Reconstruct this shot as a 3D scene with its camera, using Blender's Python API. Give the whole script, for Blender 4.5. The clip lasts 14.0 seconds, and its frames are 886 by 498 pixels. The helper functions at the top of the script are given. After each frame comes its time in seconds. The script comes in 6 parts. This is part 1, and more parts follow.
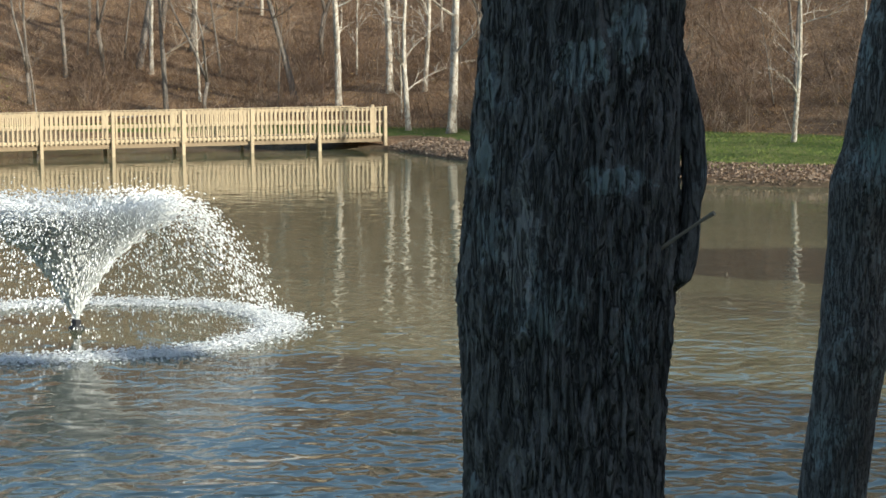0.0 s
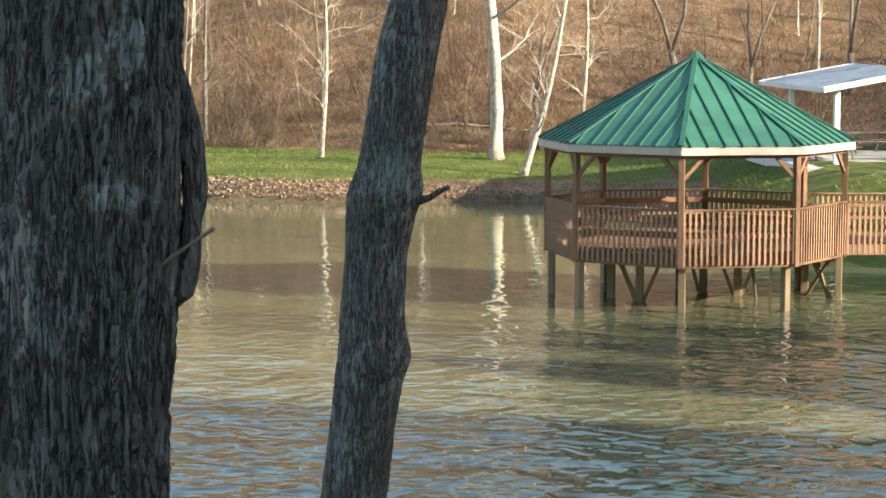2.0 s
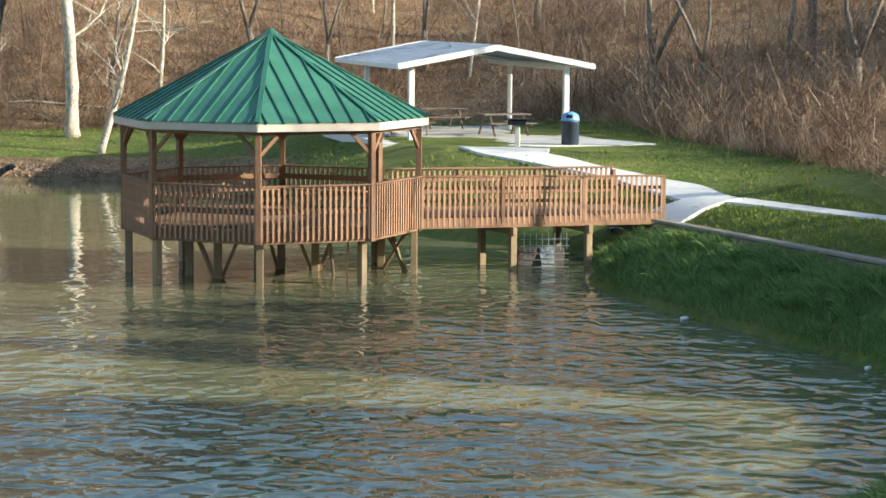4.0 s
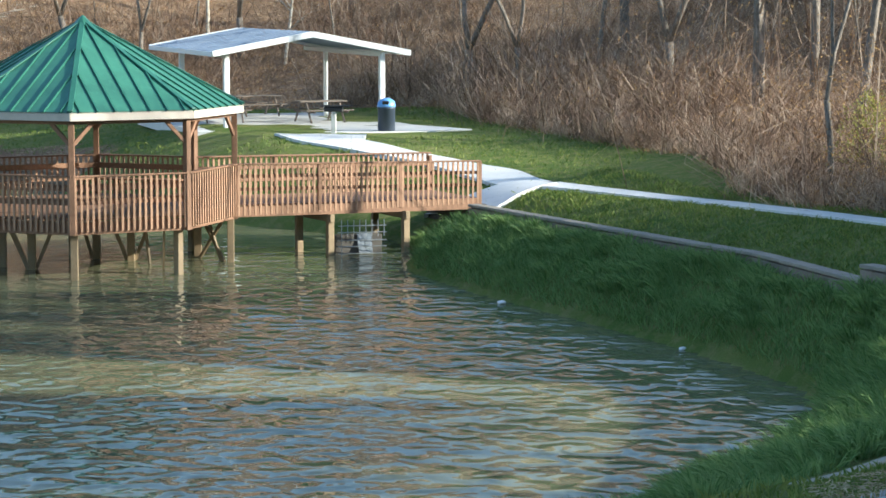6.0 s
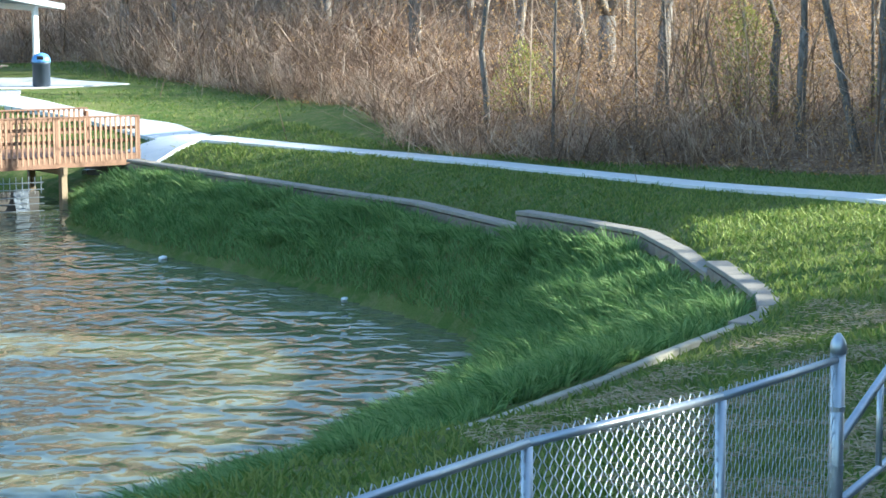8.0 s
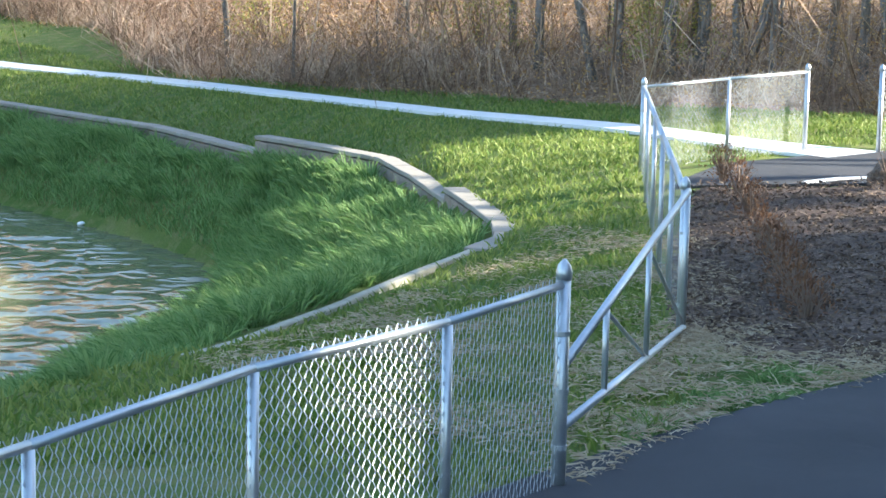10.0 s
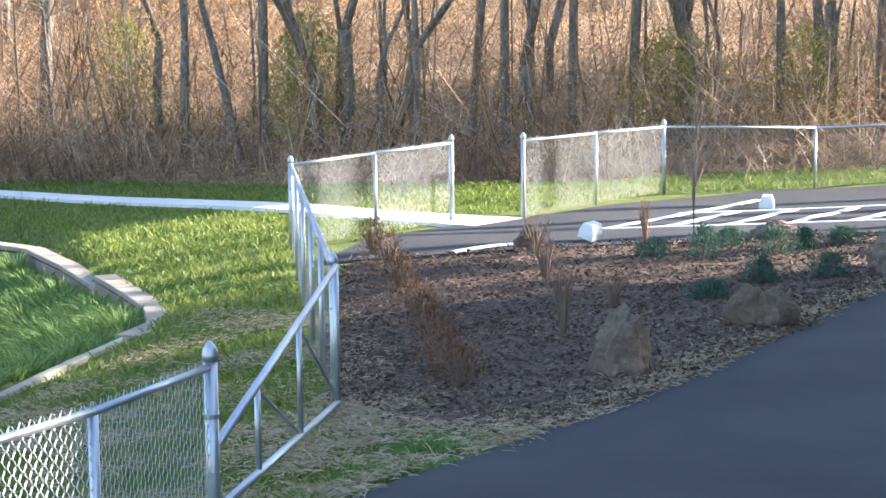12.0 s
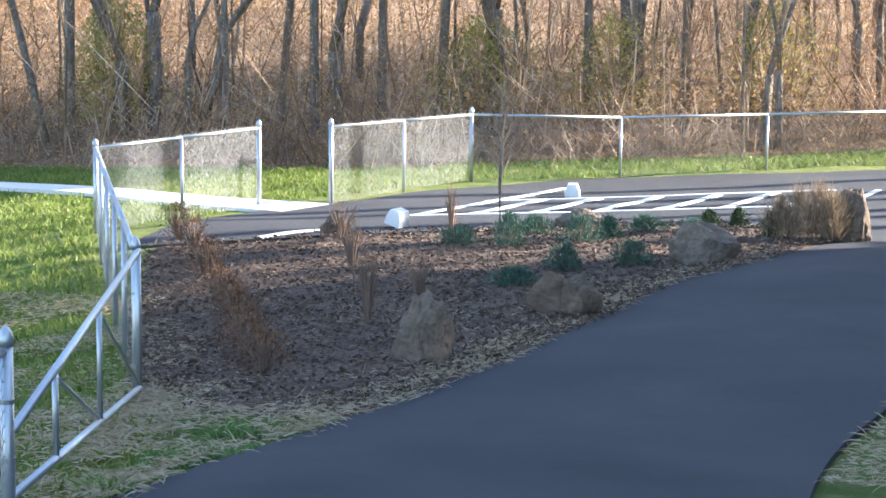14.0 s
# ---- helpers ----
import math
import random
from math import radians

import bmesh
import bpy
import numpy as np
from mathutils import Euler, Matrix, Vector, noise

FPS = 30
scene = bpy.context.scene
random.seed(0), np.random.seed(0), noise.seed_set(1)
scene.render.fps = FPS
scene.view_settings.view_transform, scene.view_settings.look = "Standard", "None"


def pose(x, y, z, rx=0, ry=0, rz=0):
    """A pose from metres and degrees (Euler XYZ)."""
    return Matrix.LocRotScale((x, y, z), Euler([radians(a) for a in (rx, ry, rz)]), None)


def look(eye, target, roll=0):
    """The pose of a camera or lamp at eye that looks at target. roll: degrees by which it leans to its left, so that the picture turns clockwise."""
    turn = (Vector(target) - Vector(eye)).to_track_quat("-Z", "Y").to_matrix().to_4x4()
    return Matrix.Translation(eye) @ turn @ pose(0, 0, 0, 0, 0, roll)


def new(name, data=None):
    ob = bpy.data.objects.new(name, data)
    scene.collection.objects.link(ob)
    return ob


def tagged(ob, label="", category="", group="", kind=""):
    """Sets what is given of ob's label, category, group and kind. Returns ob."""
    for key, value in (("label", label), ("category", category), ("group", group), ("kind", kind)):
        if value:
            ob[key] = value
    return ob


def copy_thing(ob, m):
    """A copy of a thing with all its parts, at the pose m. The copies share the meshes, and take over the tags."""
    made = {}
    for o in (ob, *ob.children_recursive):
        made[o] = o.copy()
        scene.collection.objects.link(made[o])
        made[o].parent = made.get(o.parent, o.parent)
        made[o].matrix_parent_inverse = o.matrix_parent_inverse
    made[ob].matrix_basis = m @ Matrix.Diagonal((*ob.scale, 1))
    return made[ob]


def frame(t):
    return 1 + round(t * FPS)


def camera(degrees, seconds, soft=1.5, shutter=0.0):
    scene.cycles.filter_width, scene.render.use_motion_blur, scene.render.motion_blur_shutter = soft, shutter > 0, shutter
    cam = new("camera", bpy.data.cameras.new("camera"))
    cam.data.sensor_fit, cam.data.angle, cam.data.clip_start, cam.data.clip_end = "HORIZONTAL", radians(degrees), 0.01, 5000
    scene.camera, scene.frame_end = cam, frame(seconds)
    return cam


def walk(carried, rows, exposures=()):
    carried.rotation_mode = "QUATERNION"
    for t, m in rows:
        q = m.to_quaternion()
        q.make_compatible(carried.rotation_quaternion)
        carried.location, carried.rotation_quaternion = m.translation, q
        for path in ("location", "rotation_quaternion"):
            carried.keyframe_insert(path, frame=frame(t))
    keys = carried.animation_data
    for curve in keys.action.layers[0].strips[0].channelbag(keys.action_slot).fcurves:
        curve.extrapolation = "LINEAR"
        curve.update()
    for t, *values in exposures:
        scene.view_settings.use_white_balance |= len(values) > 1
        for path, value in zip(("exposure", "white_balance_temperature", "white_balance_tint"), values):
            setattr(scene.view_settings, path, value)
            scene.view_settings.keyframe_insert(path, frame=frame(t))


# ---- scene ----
cam = camera(22.85, 14.0, soft=1.6)
# seconds, x, y, z, tilt from straight down, heading (left of +y), roll
PATH = [
    (0, -0.4763, 0.2750, 6.45, 84.038, 60.000, -0.420),
    (0.5, -0.4640, 0.2953, 6.45, 84.340, 57.531, -0.685),
    (1, -0.4484, 0.3185, 6.45, 84.570, 54.613, -0.407),
    (1.5, -0.4295, 0.3436, 6.45, 84.516, 51.336, -0.222),
    (2, -0.4073, 0.3697, 6.45, 84.411, 47.771, 0.083),
    (2.5, -0.3897, 0.3881, 6.45, 84.104, 45.113, 0.059),
    (3, -0.3672, 0.4095, 6.45, 83.954, 41.881, 0.176),
    (3.5, -0.3458, 0.4277, 6.45, 83.986, 38.955, 0.248),
    (3.7, -0.3384, 0.4336, 6.45, 83.917, 37.966, 0.317),
    (5.8, -0.2986, 0.4619, 6.45, 83.662, 32.881, 0.096),
    (6, -0.2921, 0.4660, 6.45, 83.517, 32.078, 0.119),
    (6.5, -0.2762, 0.4756, 6.45, 83.058, 30.141, 0.172),
    (7, -0.2571, 0.4862, 6.45, 82.666, 27.872, 0.378),
    (7.5, -0.2362, 0.4967, 6.45, 82.521, 25.438, -0.009),
    (8, -0.2174, 0.5052, 6.45, 82.268, 23.278, -0.198),
    (8.2, -0.2094, 0.5086, 6.45, 81.927, 22.381, 0.032),
    (10.3, -0.1434, 0.5310, 6.45, 80.343, 15.111, 0.251),
    (10.5, -0.1332, 0.5336, 6.45, 80.426, 14.015, -0.437),
    (11, -0.1022, 0.5404, 6.45, 81.572, 10.714, -0.462),
    (11.5, -0.0754, 0.5448, 6.45, 82.205, 7.885, -0.552),
    (12, -0.0718, 0.5453, 6.45, 82.470, 7.503, -0.697),
    (12.5, -0.0629, 0.5464, 6.45, 82.847, 6.567, 0.406),
    (13, -0.0442, 0.5482, 6.45, 82.997, 4.606, 0.526),
    (13.5, -0.0219, 0.5496, 6.45, 82.871, 2.281, 0.823),
    (14, -0.0240, 0.5495, 6.45, 82.099, 2.501, 0.459),
]
walk(cam, [(t, pose(x, y, z, 0, 0, h) @ pose(0, 0, 0, tilt) @ pose(0, 0, 0, 0, 0, roll)) for t, x, y, z, tilt, h, roll in PATH],
     exposures=[(0, 0.5, 5900, 4), (0.6, 0.9, 6150, 5), (1.2, 1.4, 6700, 8), (1.8, 1.55, 6800, 8), (3.5, 1.3, 6450, 5), (6.5, 1.52, 5550, 2), (8.0, 2.0, 5350, 0), (10.5, 2.5, 5950, 8), (12.0, 2.5, 6050, 13), (13.0, 2.42, 5900, 13), (14.0, 2.5, 5900, 12)])

# ---- light: a low warm sun from the side, clear sky ----
SUN_AZ, SUN_EL = radians(24), radians(20)     # azimuth counted from +x towards +y
SUN_DIR = Vector((math.cos(SUN_EL) * math.cos(SUN_AZ), math.cos(SUN_EL) * math.sin(SUN_AZ), math.sin(SUN_EL)))
world = bpy.data.worlds.new("sky")
scene.world = world
world.use_nodes = True
wn = world.node_tree
wn.nodes.clear()
sky = wn.nodes.new("ShaderNodeTexSky")
sky.sky_type = "NISHITA"
sky.sun_disc = False
sky.sun_elevation = SUN_EL
sky.sun_rotation = radians(90) - SUN_AZ
bg = wn.nodes.new("ShaderNodeBackground")
bg.inputs["Strength"].default_value = 0.115
wout = wn.nodes.new("ShaderNodeOutputWorld")
wn.links.new(sky.outputs[0], bg.inputs[0])
wn.links.new(bg.outputs[0], wout.inputs[0])
sun = new("sun", bpy.data.lights.new("sun", "SUN"))
sun.data.energy = 5.0
sun.data.angle = radians(0.6)
sun.data.color = (1.0, 0.89, 0.73)
sun.matrix_world = look((0, 0, 60), Vector((0, 0, 60)) - SUN_DIR)


# ---- materials ----
class Mat:
    """A small builder for node materials in object or world space."""

    def __init__(self, name, rough=0.7, metal=0.0, spec=0.5):
        self.m = bpy.data.materials.new(name)
        self.m.use_nodes = True
        self.t = self.m.node_tree
        self.b = self.t.nodes["Principled BSDF"]
        self.b.inputs["Roughness"].default_value = rough
        self.b.inputs["Metallic"].default_value = metal
        self.b.inputs["Specular IOR Level"].default_value = spec
        geo = self.t.nodes.new("ShaderNodeNewGeometry")
        self.pos = geo.outputs["Position"]
        self.isl = geo.outputs["Random Per Island"]
        self.nor = geo.outputs["Normal"]
        self.obj = self.t.nodes.new("ShaderNodeTexCoord").outputs["Object"]
        self.rnd = self.t.nodes.new("ShaderNodeObjectInfo").outputs["Random"]

    def put(self, value, socket):
        if isinstance(value, (int, float)):
            socket.default_value = value
        elif isinstance(value, tuple):
            socket.default_value = (*value, 1.0) if len(value) == 3 and socket.type == "RGBA" else value
        else:
            self.t.links.new(value, socket)

    def scaled(self, src, s):
        n = self.t.nodes.new("ShaderNodeMapping")
        self.t.links.new(src, n.inputs["Vector"])
        n.inputs["Scale"].default_value = s
        return n.outputs[0]

    def noise(self, scale, src=None, detail=4.0, rough=0.55, distort=0.0):
        n = self.t.nodes.new("ShaderNodeTexNoise")
        self.t.links.new(src or self.pos, n.inputs["Vector"])
        n.inputs["Scale"].default_value = scale
        n.inputs["Detail"].default_value = detail
        n.inputs["Roughness"].default_value = rough
        n.inputs["Distortion"].default_value = distort
        return n.outputs["Fac"]

    def cells(self, scale, src=None, feature="F1", out="Distance", rand=1.0):
        n = self.t.nodes.new("ShaderNodeTexVoronoi")
        n.feature = feature
        self.t.links.new(src or self.pos, n.inputs["Vector"])
        n.inputs["Scale"].default_value = scale
        n.inputs["Randomness"].default_value = rand
        return n.outputs[out]

    def ramp(self, fac, *stops):
        n = self.t.nodes.new("ShaderNodeValToRGB")
        self.put(fac, n.inputs[0])
        e = n.color_ramp.elements
        while len(e) < len(stops):
            e.new(0.5)
        for el, (p, c) in zip(e, stops):
            el.position = p
            el.color = (*c, 1.0) if isinstance(c, tuple) else (c, c, c, 1.0)
        return n.outputs[0]

    def mix(self, fac, a, b, how="MIX"):
        n = self.t.nodes.new("ShaderNodeMix")
        n.data_type, n.blend_type = "RGBA", how
        self.put(fac, n.inputs[0])
        self.put(a, n.inputs[6])
        self.put(b, n.inputs[7])
        return n.outputs[2]

    def math(self, op, a, b=0.0):
        n = self.t.nodes.new("ShaderNodeMath")
        n.operation = op
        self.put(a, n.inputs[0])
        self.put(b, n.inputs[1])
        return n.outputs[0]

    def bump(self, height, dist, strength=1.0):
        n = self.t.nodes.new("ShaderNodeBump")
        self.put(height, n.inputs["Height"])
        n.inputs["Distance"].default_value = dist
        n.inputs["Strength"].default_value = strength
        if self.b.inputs["Normal"].links:
            self.t.links.new(self.b.inputs["Normal"].links[0].from_socket, n.inputs["Normal"])
        self.t.links.new(n.outputs[0], self.b.inputs["Normal"])
        return self

    def color(self, c):
        self.put(c, self.b.inputs["Base Color"])
        return self

    def rough(self, v):
        self.put(v, self.b.inputs["Roughness"])
        return self


def wood_mat(name, light, dark, rough=0.75):
    m = Mat(name, rough)
    grain = m.noise(9, m.scaled(m.obj, (6, 6, 1.2)), 5, 0.6)
    big = m.noise(1.1, None, 3)
    c = m.mix(m.ramp(grain, (0.3, 0.0), (0.7, 1.0)), dark, light)
    c = m.mix(m.ramp(big, (0.35, 0.0), (0.75, 0.45)), c, tuple(v * 0.62 for v in light))
    c = m.mix(m.math("MULTIPLY", m.rnd, 0.45), c, tuple(v * 0.55 for v in light))
    return m.color(c).bump(grain, 0.004, 0.6).m


def bark_mat(name, light, dark, plate=9.0, depth=0.03, stretch=4.5, lichen=None, spots=()):
    m = Mat(name, 0.9, spec=0.2)
    warped = m.scaled(m.pos, (1, 1, 1 / stretch))
    n = m.noise(plate * 0.9, warped, 6, 0.65, 0.6)
    cr = m.math("MULTIPLY", m.math("ABSOLUTE", m.math("SUBTRACT", m.noise(plate, warped, 3, 0.6, 0.7), 0.5)), 4.5)
    cr = m.math("MULTIPLY", cr, m.math("ADD", 0.55, m.noise(plate * 1.6, m.scaled(m.pos, (1, 1, 0.8)), 3, 0.6)))
    ridge = m.ramp(cr, (0.0, 0.0), (0.22, 0.65), (0.55, 1.0))
    fine = m.noise(plate * 7, m.scaled(m.pos, (1, 1, 0.4)), 4, 0.6)
    c = m.mix(ridge, dark, m.mix(m.ramp(n, (0.3, 0.0), (0.7, 1.0)), tuple(v * 0.6 for v in light), light))
    c = m.mix(m.ramp(fine, (0.3, 0.5), (0.7, 0.0)), c, dark)
    if lichen:
        patch = m.ramp(m.noise(2.6, None, 5, 0.7), (0.535, 0.0), (0.60, 0.85))
        c = m.mix(m.math("MULTIPLY", patch, ridge), c, lichen)
    for (x, y, z), (sx, sz), tint in spots:
        off = m.t.nodes.new("ShaderNodeVectorMath")
        off.operation = "SUBTRACT"
        m.t.links.new(m.pos, off.inputs[0])
        off.inputs[1].default_value = (x, y, z)
        ln = m.t.nodes.new("ShaderNodeVectorMath")
        ln.operation = "LENGTH"
        m.t.links.new(m.scaled(off.outputs[0], (1 / sx, 1 / sx, 1 / sz)), ln.inputs[0])
        edge = m.math("ADD", ln.outputs["Value"], m.math("MULTIPLY", m.math("SUBTRACT", m.noise(16, None, 5, 0.65), 0.5), 2.4))
        c = m.mix(m.math("MULTIPLY", m.ramp(edge, (0.75, 1.0), (0.95, 0.0)), m.math("ADD", m.math("MULTIPLY", ridge, 0.7), 0.2)), c, tint)
    m.color(c)
    return m.bump(m.math("ADD", m.math("MULTIPLY", ridge, 0.8), m.math("MULTIPLY", fine, 0.35)), depth, 0.9).m


def plain(name, col, rough=0.5, metal=0.0, var=0.25, scale=6.0, bump=0.0):
    m = Mat(name, rough, metal)
    n = m.noise(scale, None, 5, 0.6)
    fine = m.noise(scale * 9, None, 3)
    c = m.mix(m.ramp(n, (0.3, 0.0), (0.75, 1.0)), tuple(v * (1 - var) for v in col), col)
    c = m.mix(m.ramp(fine, (0.35, var), (0.65, 0.0)), c, tuple(v * 0.7 for v in col))
    m.color(c)
    if bump:
        m.bump(fine, bump, 0.6)
    return m.m


def ground_mat():
    """Lawn, rough bank grass, leaf litter and bare soil, told apart by the vertex layer 'cover'."""
    m = Mat("ground", 0.95, spec=0.15)
    a = m.t.nodes.new("ShaderNodeVertexColor")
    a.layer_name = "cover"
    s = m.t.nodes.new("ShaderNodeSeparateColor")
    m.t.links.new(a.outputs["Color"], s.inputs[0])
    n1, n2, n3 = m.noise(0.35, None, 5, 0.6), m.noise(3.2, None, 6, 0.65), m.noise(38, None, 4, 0.7)
    lawn = m.mix(m.ramp(n1, (0.35, 0.0), (0.68, 1.0)), (0.085, 0.14, 0.024), (0.20, 0.22, 0.06))
    lawn = m.mix(m.ramp(n2, (0.46, 0.0), (0.70, 0.8)), lawn, (0.29, 0.25, 0.11))
    lawn = m.mix(m.ramp(n3, (0.3, 0.55), (0.6, 0.0)), lawn, (0.03, 0.07, 0.012))
    leaf = m.cells(16, None, "F1", "Color")
    sepl = m.t.nodes.new("ShaderNodeSeparateColor")
    m.t.links.new(leaf, sepl.inputs[0])
    litter = m.mix(sepl.outputs[0], (0.17, 0.098, 0.052), (0.40, 0.26, 0.15))
    litter = m.mix(m.ramp(sepl.outputs[1], (0.8, 0.0), (0.95, 0.8)), litter, (0.55, 0.42, 0.28))
    litter = m.mix(m.ramp(n1, (0.3, 0.55), (0.55, 0.0)), litter, (0.085, 0.052, 0.032))
    litter = m.mix(m.ramp(m.noise(0.9, None, 4, 0.65), (0.46, 0.0), (0.62, 0.4)), litter, (0.075, 0.046, 0.03))
    mud = m.mix(m.ramp(n2, (0.3, 0.0), (0.7, 1.0)), (0.07, 0.05, 0.03), (0.22, 0.16, 0.10))
    edge = m.ramp(m.math("ADD", s.outputs[0], m.math("MULTIPLY", m.math("SUBTRACT", n2, 0.5), 0.9)), (0.42, 0.0), (0.58, 1.0))
    c = m.mix(edge, lawn, litter)
    edge2 = m.ramp(m.math("ADD", s.outputs[1], m.math("MULTIPLY", m.math("SUBTRACT", n2, 0.5), 0.8)), (0.45, 0.0), (0.6, 1.0))
    c = m.mix(edge2, c, mud)
    return m.color(c).bump(n3, 0.05, 0.8).bump(n2, 0.06, 0.5).m


def water_mat():
    m = Mat("pond_water", 0.03, spec=0.5)
    m.b.inputs["IOR"].default_value = 1.33
    n1 = m.noise(0.12, None, 3)
    m.color(m.mix(m.ramp(n1, (0.35, 0.0), (0.7, 1.0)), (0.125, 0.130, 0.072), (0.155, 0.160, 0.092)))
    sep = m.t.nodes.new("ShaderNodeSeparateXYZ")
    m.t.links.new(m.pos, sep.inputs[0])
    reach = m.math("DIVIDE", m.math("ADD", sep.outputs[0], m.math("ADD", m.math("MULTIPLY", m.noise(0.07, None, 2), 18.0), 33.0)), 16.0)
    wind = m.ramp(reach, (0.0, 0.13), (1.0, 1.0))
    w0 = m.noise(0.62, None, 0, 0.5, 0.8)
    w1 = m.noise(1.75, None, 0, 0.5, 0.9)
    w2 = m.noise(4.2, None, 0, 0.5, 0.6)
    h = m.math("ADD", m.math("ADD", w1, m.math("MULTIPLY", w0, 1.3)), m.math("MULTIPLY", w2, 0.18))
    return m.bump(m.math("MULTIPLY", h, wind), 0.060, 1.0).m


M_GROUND, M_WATER = ground_mat(), water_mat()
M_RAIL = wood_mat("weathered_cedar", (0.33, 0.18, 0.10), (0.14, 0.07, 0.04))
# paler copy of the rail cedar: sunlight on the pickets put into the colour
M_PICKET = wood_mat("sunlit_cedar_picket", (0.50, 0.30, 0.18), (0.24, 0.13, 0.075))
M_DOCK = wood_mat("pale_treated_pine", (0.66, 0.52, 0.33), (0.42, 0.32, 0.19))
M_PILE = wood_mat("wet_pile_timber", (0.40, 0.29, 0.16), (0.19, 0.13, 0.075), 0.6)
M_FASCIA = plain("painted_fascia", (0.56, 0.49, 0.41), 0.6, var=0.2, scale=4)
M_BARK = bark_mat("oak_bark", (0.31, 0.285, 0.26), (0.058, 0.052, 0.047), 21.0, 0.026, 6.0, (0.28, 0.31, 0.295),
                  [((-7.19, 4.48, 5.62), (0.07, 0.24), (0.40, 0.375, 0.34)), ((-7.08, 4.67, 6.29), (0.10, 0.10), (0.36, 0.40, 0.38)), ((-6.97, 4.83, 6.42), (0.09, 0.16), (0.36, 0.40, 0.38)),
                   ((-7.0, 4.78, 5.87), (0.16, 0.06), (0.33, 0.37, 0.355)), ((-15.1, 13.1, 5.3), (0.2, 0.25), (0.22, 0.28, 0.26))])
M_BARK_FAR = bark_mat("woodland_bark", (0.36, 0.31, 0.26), (0.12, 0.10, 0.08), 7.0, 0.02, 4.0)
M_BARK_PALE = bark_mat("sycamore_bark", (0.80, 0.74, 0.62), (0.30, 0.24, 0.18), 3.0, 0.01, 1.8)
M_TWIG = plain("bare_twig", (0.36, 0.285, 0.21), 0.9, var=0.35, scale=2)
M_CONC = plain("pale_concrete", (0.72, 0.70, 0.66), 0.85, var=0.14, scale=3, bump=0.004)
M_STEEL = plain("galvanised_steel", (0.52, 0.55, 0.575), 0.40, 0.75, var=0.15, scale=14)
M_WHITE = plain("white_paint", (0.80, 0.80, 0.78), 0.45, var=0.06, scale=5)


def metal_roof(name, col, rough):
    m = Mat(name, rough, 0.0, 0.5)
    n = m.noise(1.6, None, 4)
    st = m.noise(7, m.scaled(m.pos, (1, 1, 0.25)), 3)
    c = m.mix(m.ramp(n, (0.3, 0.0), (0.75, 1.0)), tuple(v * 0.8 for v in col), col)
    return m.color(m.mix(m.ramp(st, (0.55, 0.0), (0.8, 0.3)), c, tuple(min(1, v * 1.5 + 0.03) for v in col))).m


M_GREEN = metal_roof("green_standing_seam_steel", (0.055, 0.185, 0.125), 0.36)
M_GREEN_D = metal_roof("green_seam_steel", (0.035, 0.14, 0.095), 0.36)


# ---- mesh helpers ----
def mesh_ob(name, bm, mat, smooth=False):
    me = bpy.data.meshes.new(name)
    bm.to_mesh(me)
    bm.free()
    for mm in (mat if isinstance(mat, (list, tuple)) else [mat]):
        me.materials.append(mm)
    if smooth:
        me.polygons.foreach_set("use_smooth", [True] * len(me.polygons))
    return new(name, me)


def part(name, bm, mat, parent, label="", smooth=False):
    ob = mesh_ob(name, bm, mat, smooth)
    ob.parent = parent
    if label:
        tagged(ob, label)
    return ob


def thing(name, at=(0, 0, 0), turn=0.0, **tags):
    ob = new(name)
    ob.matrix_world = pose(*at, 0, 0, turn)
    return tagged(ob, **tags)


def piece(name, me, parent, m):
    """A part that shares its mesh with its like, at the local pose m."""
    ob = new(name, me)
    ob.parent = parent
    ob.matrix_local = m
    return ob


def add_box(bm, m, size, bevel=0.0):
    r = bmesh.ops.create_cube(bm, size=1.0, matrix=m @ Matrix.Diagonal((*size, 1)))
    if bevel:
        es = list({e for v in r["verts"] for e in v.link_edges})
        bmesh.ops.bevel(bm, geom=es, offset=bevel, segments=1, affect="EDGES", profile=0.5)
    return bm


def box(size, at=(0, 0, 0), bevel=0.0, rot=(0, 0, 0)):
    return add_box(bmesh.new(), pose(*at, *rot), size, bevel)


def box_mesh(name, size, mat, bevel=0.0):
    bm = box(size, bevel=bevel)
    me = bpy.data.meshes.new(name)
    bm.to_mesh(me)
    bm.free()
    me.materials.append(mat)
    return me


def frame_of(a, b):
    a, b = Vector(a), Vector(b)
    return Matrix.Translation((a + b) / 2) @ (b - a).to_track_quat("Z", "Y").to_matrix().to_4x4(), (b - a).length


def add_rod(bm, a, b, r0, r1=None, seg=8):
    m, ln = frame_of(a, b)
    bmesh.ops.create_cone(bm, cap_ends=True, segments=seg, radius1=r0, radius2=r0 if r1 is None else r1, depth=ln, matrix=m)
    return bm


def add_beam(bm, a, b, w, h, bevel=0.0):
    """A board from a to b, w wide level, h high."""
    a, b = Vector(a), Vector(b)
    d = b - a
    turn = math.degrees(math.atan2(d.y, d.x))
    tilt = -math.degrees(math.atan2(d.z, math.hypot(d.x, d.y)))
    return add_box(bm, pose(*((a + b) / 2), 0, 0, turn) @ pose(0, 0, 0, 0, tilt, 0), (d.length, w, h), bevel)


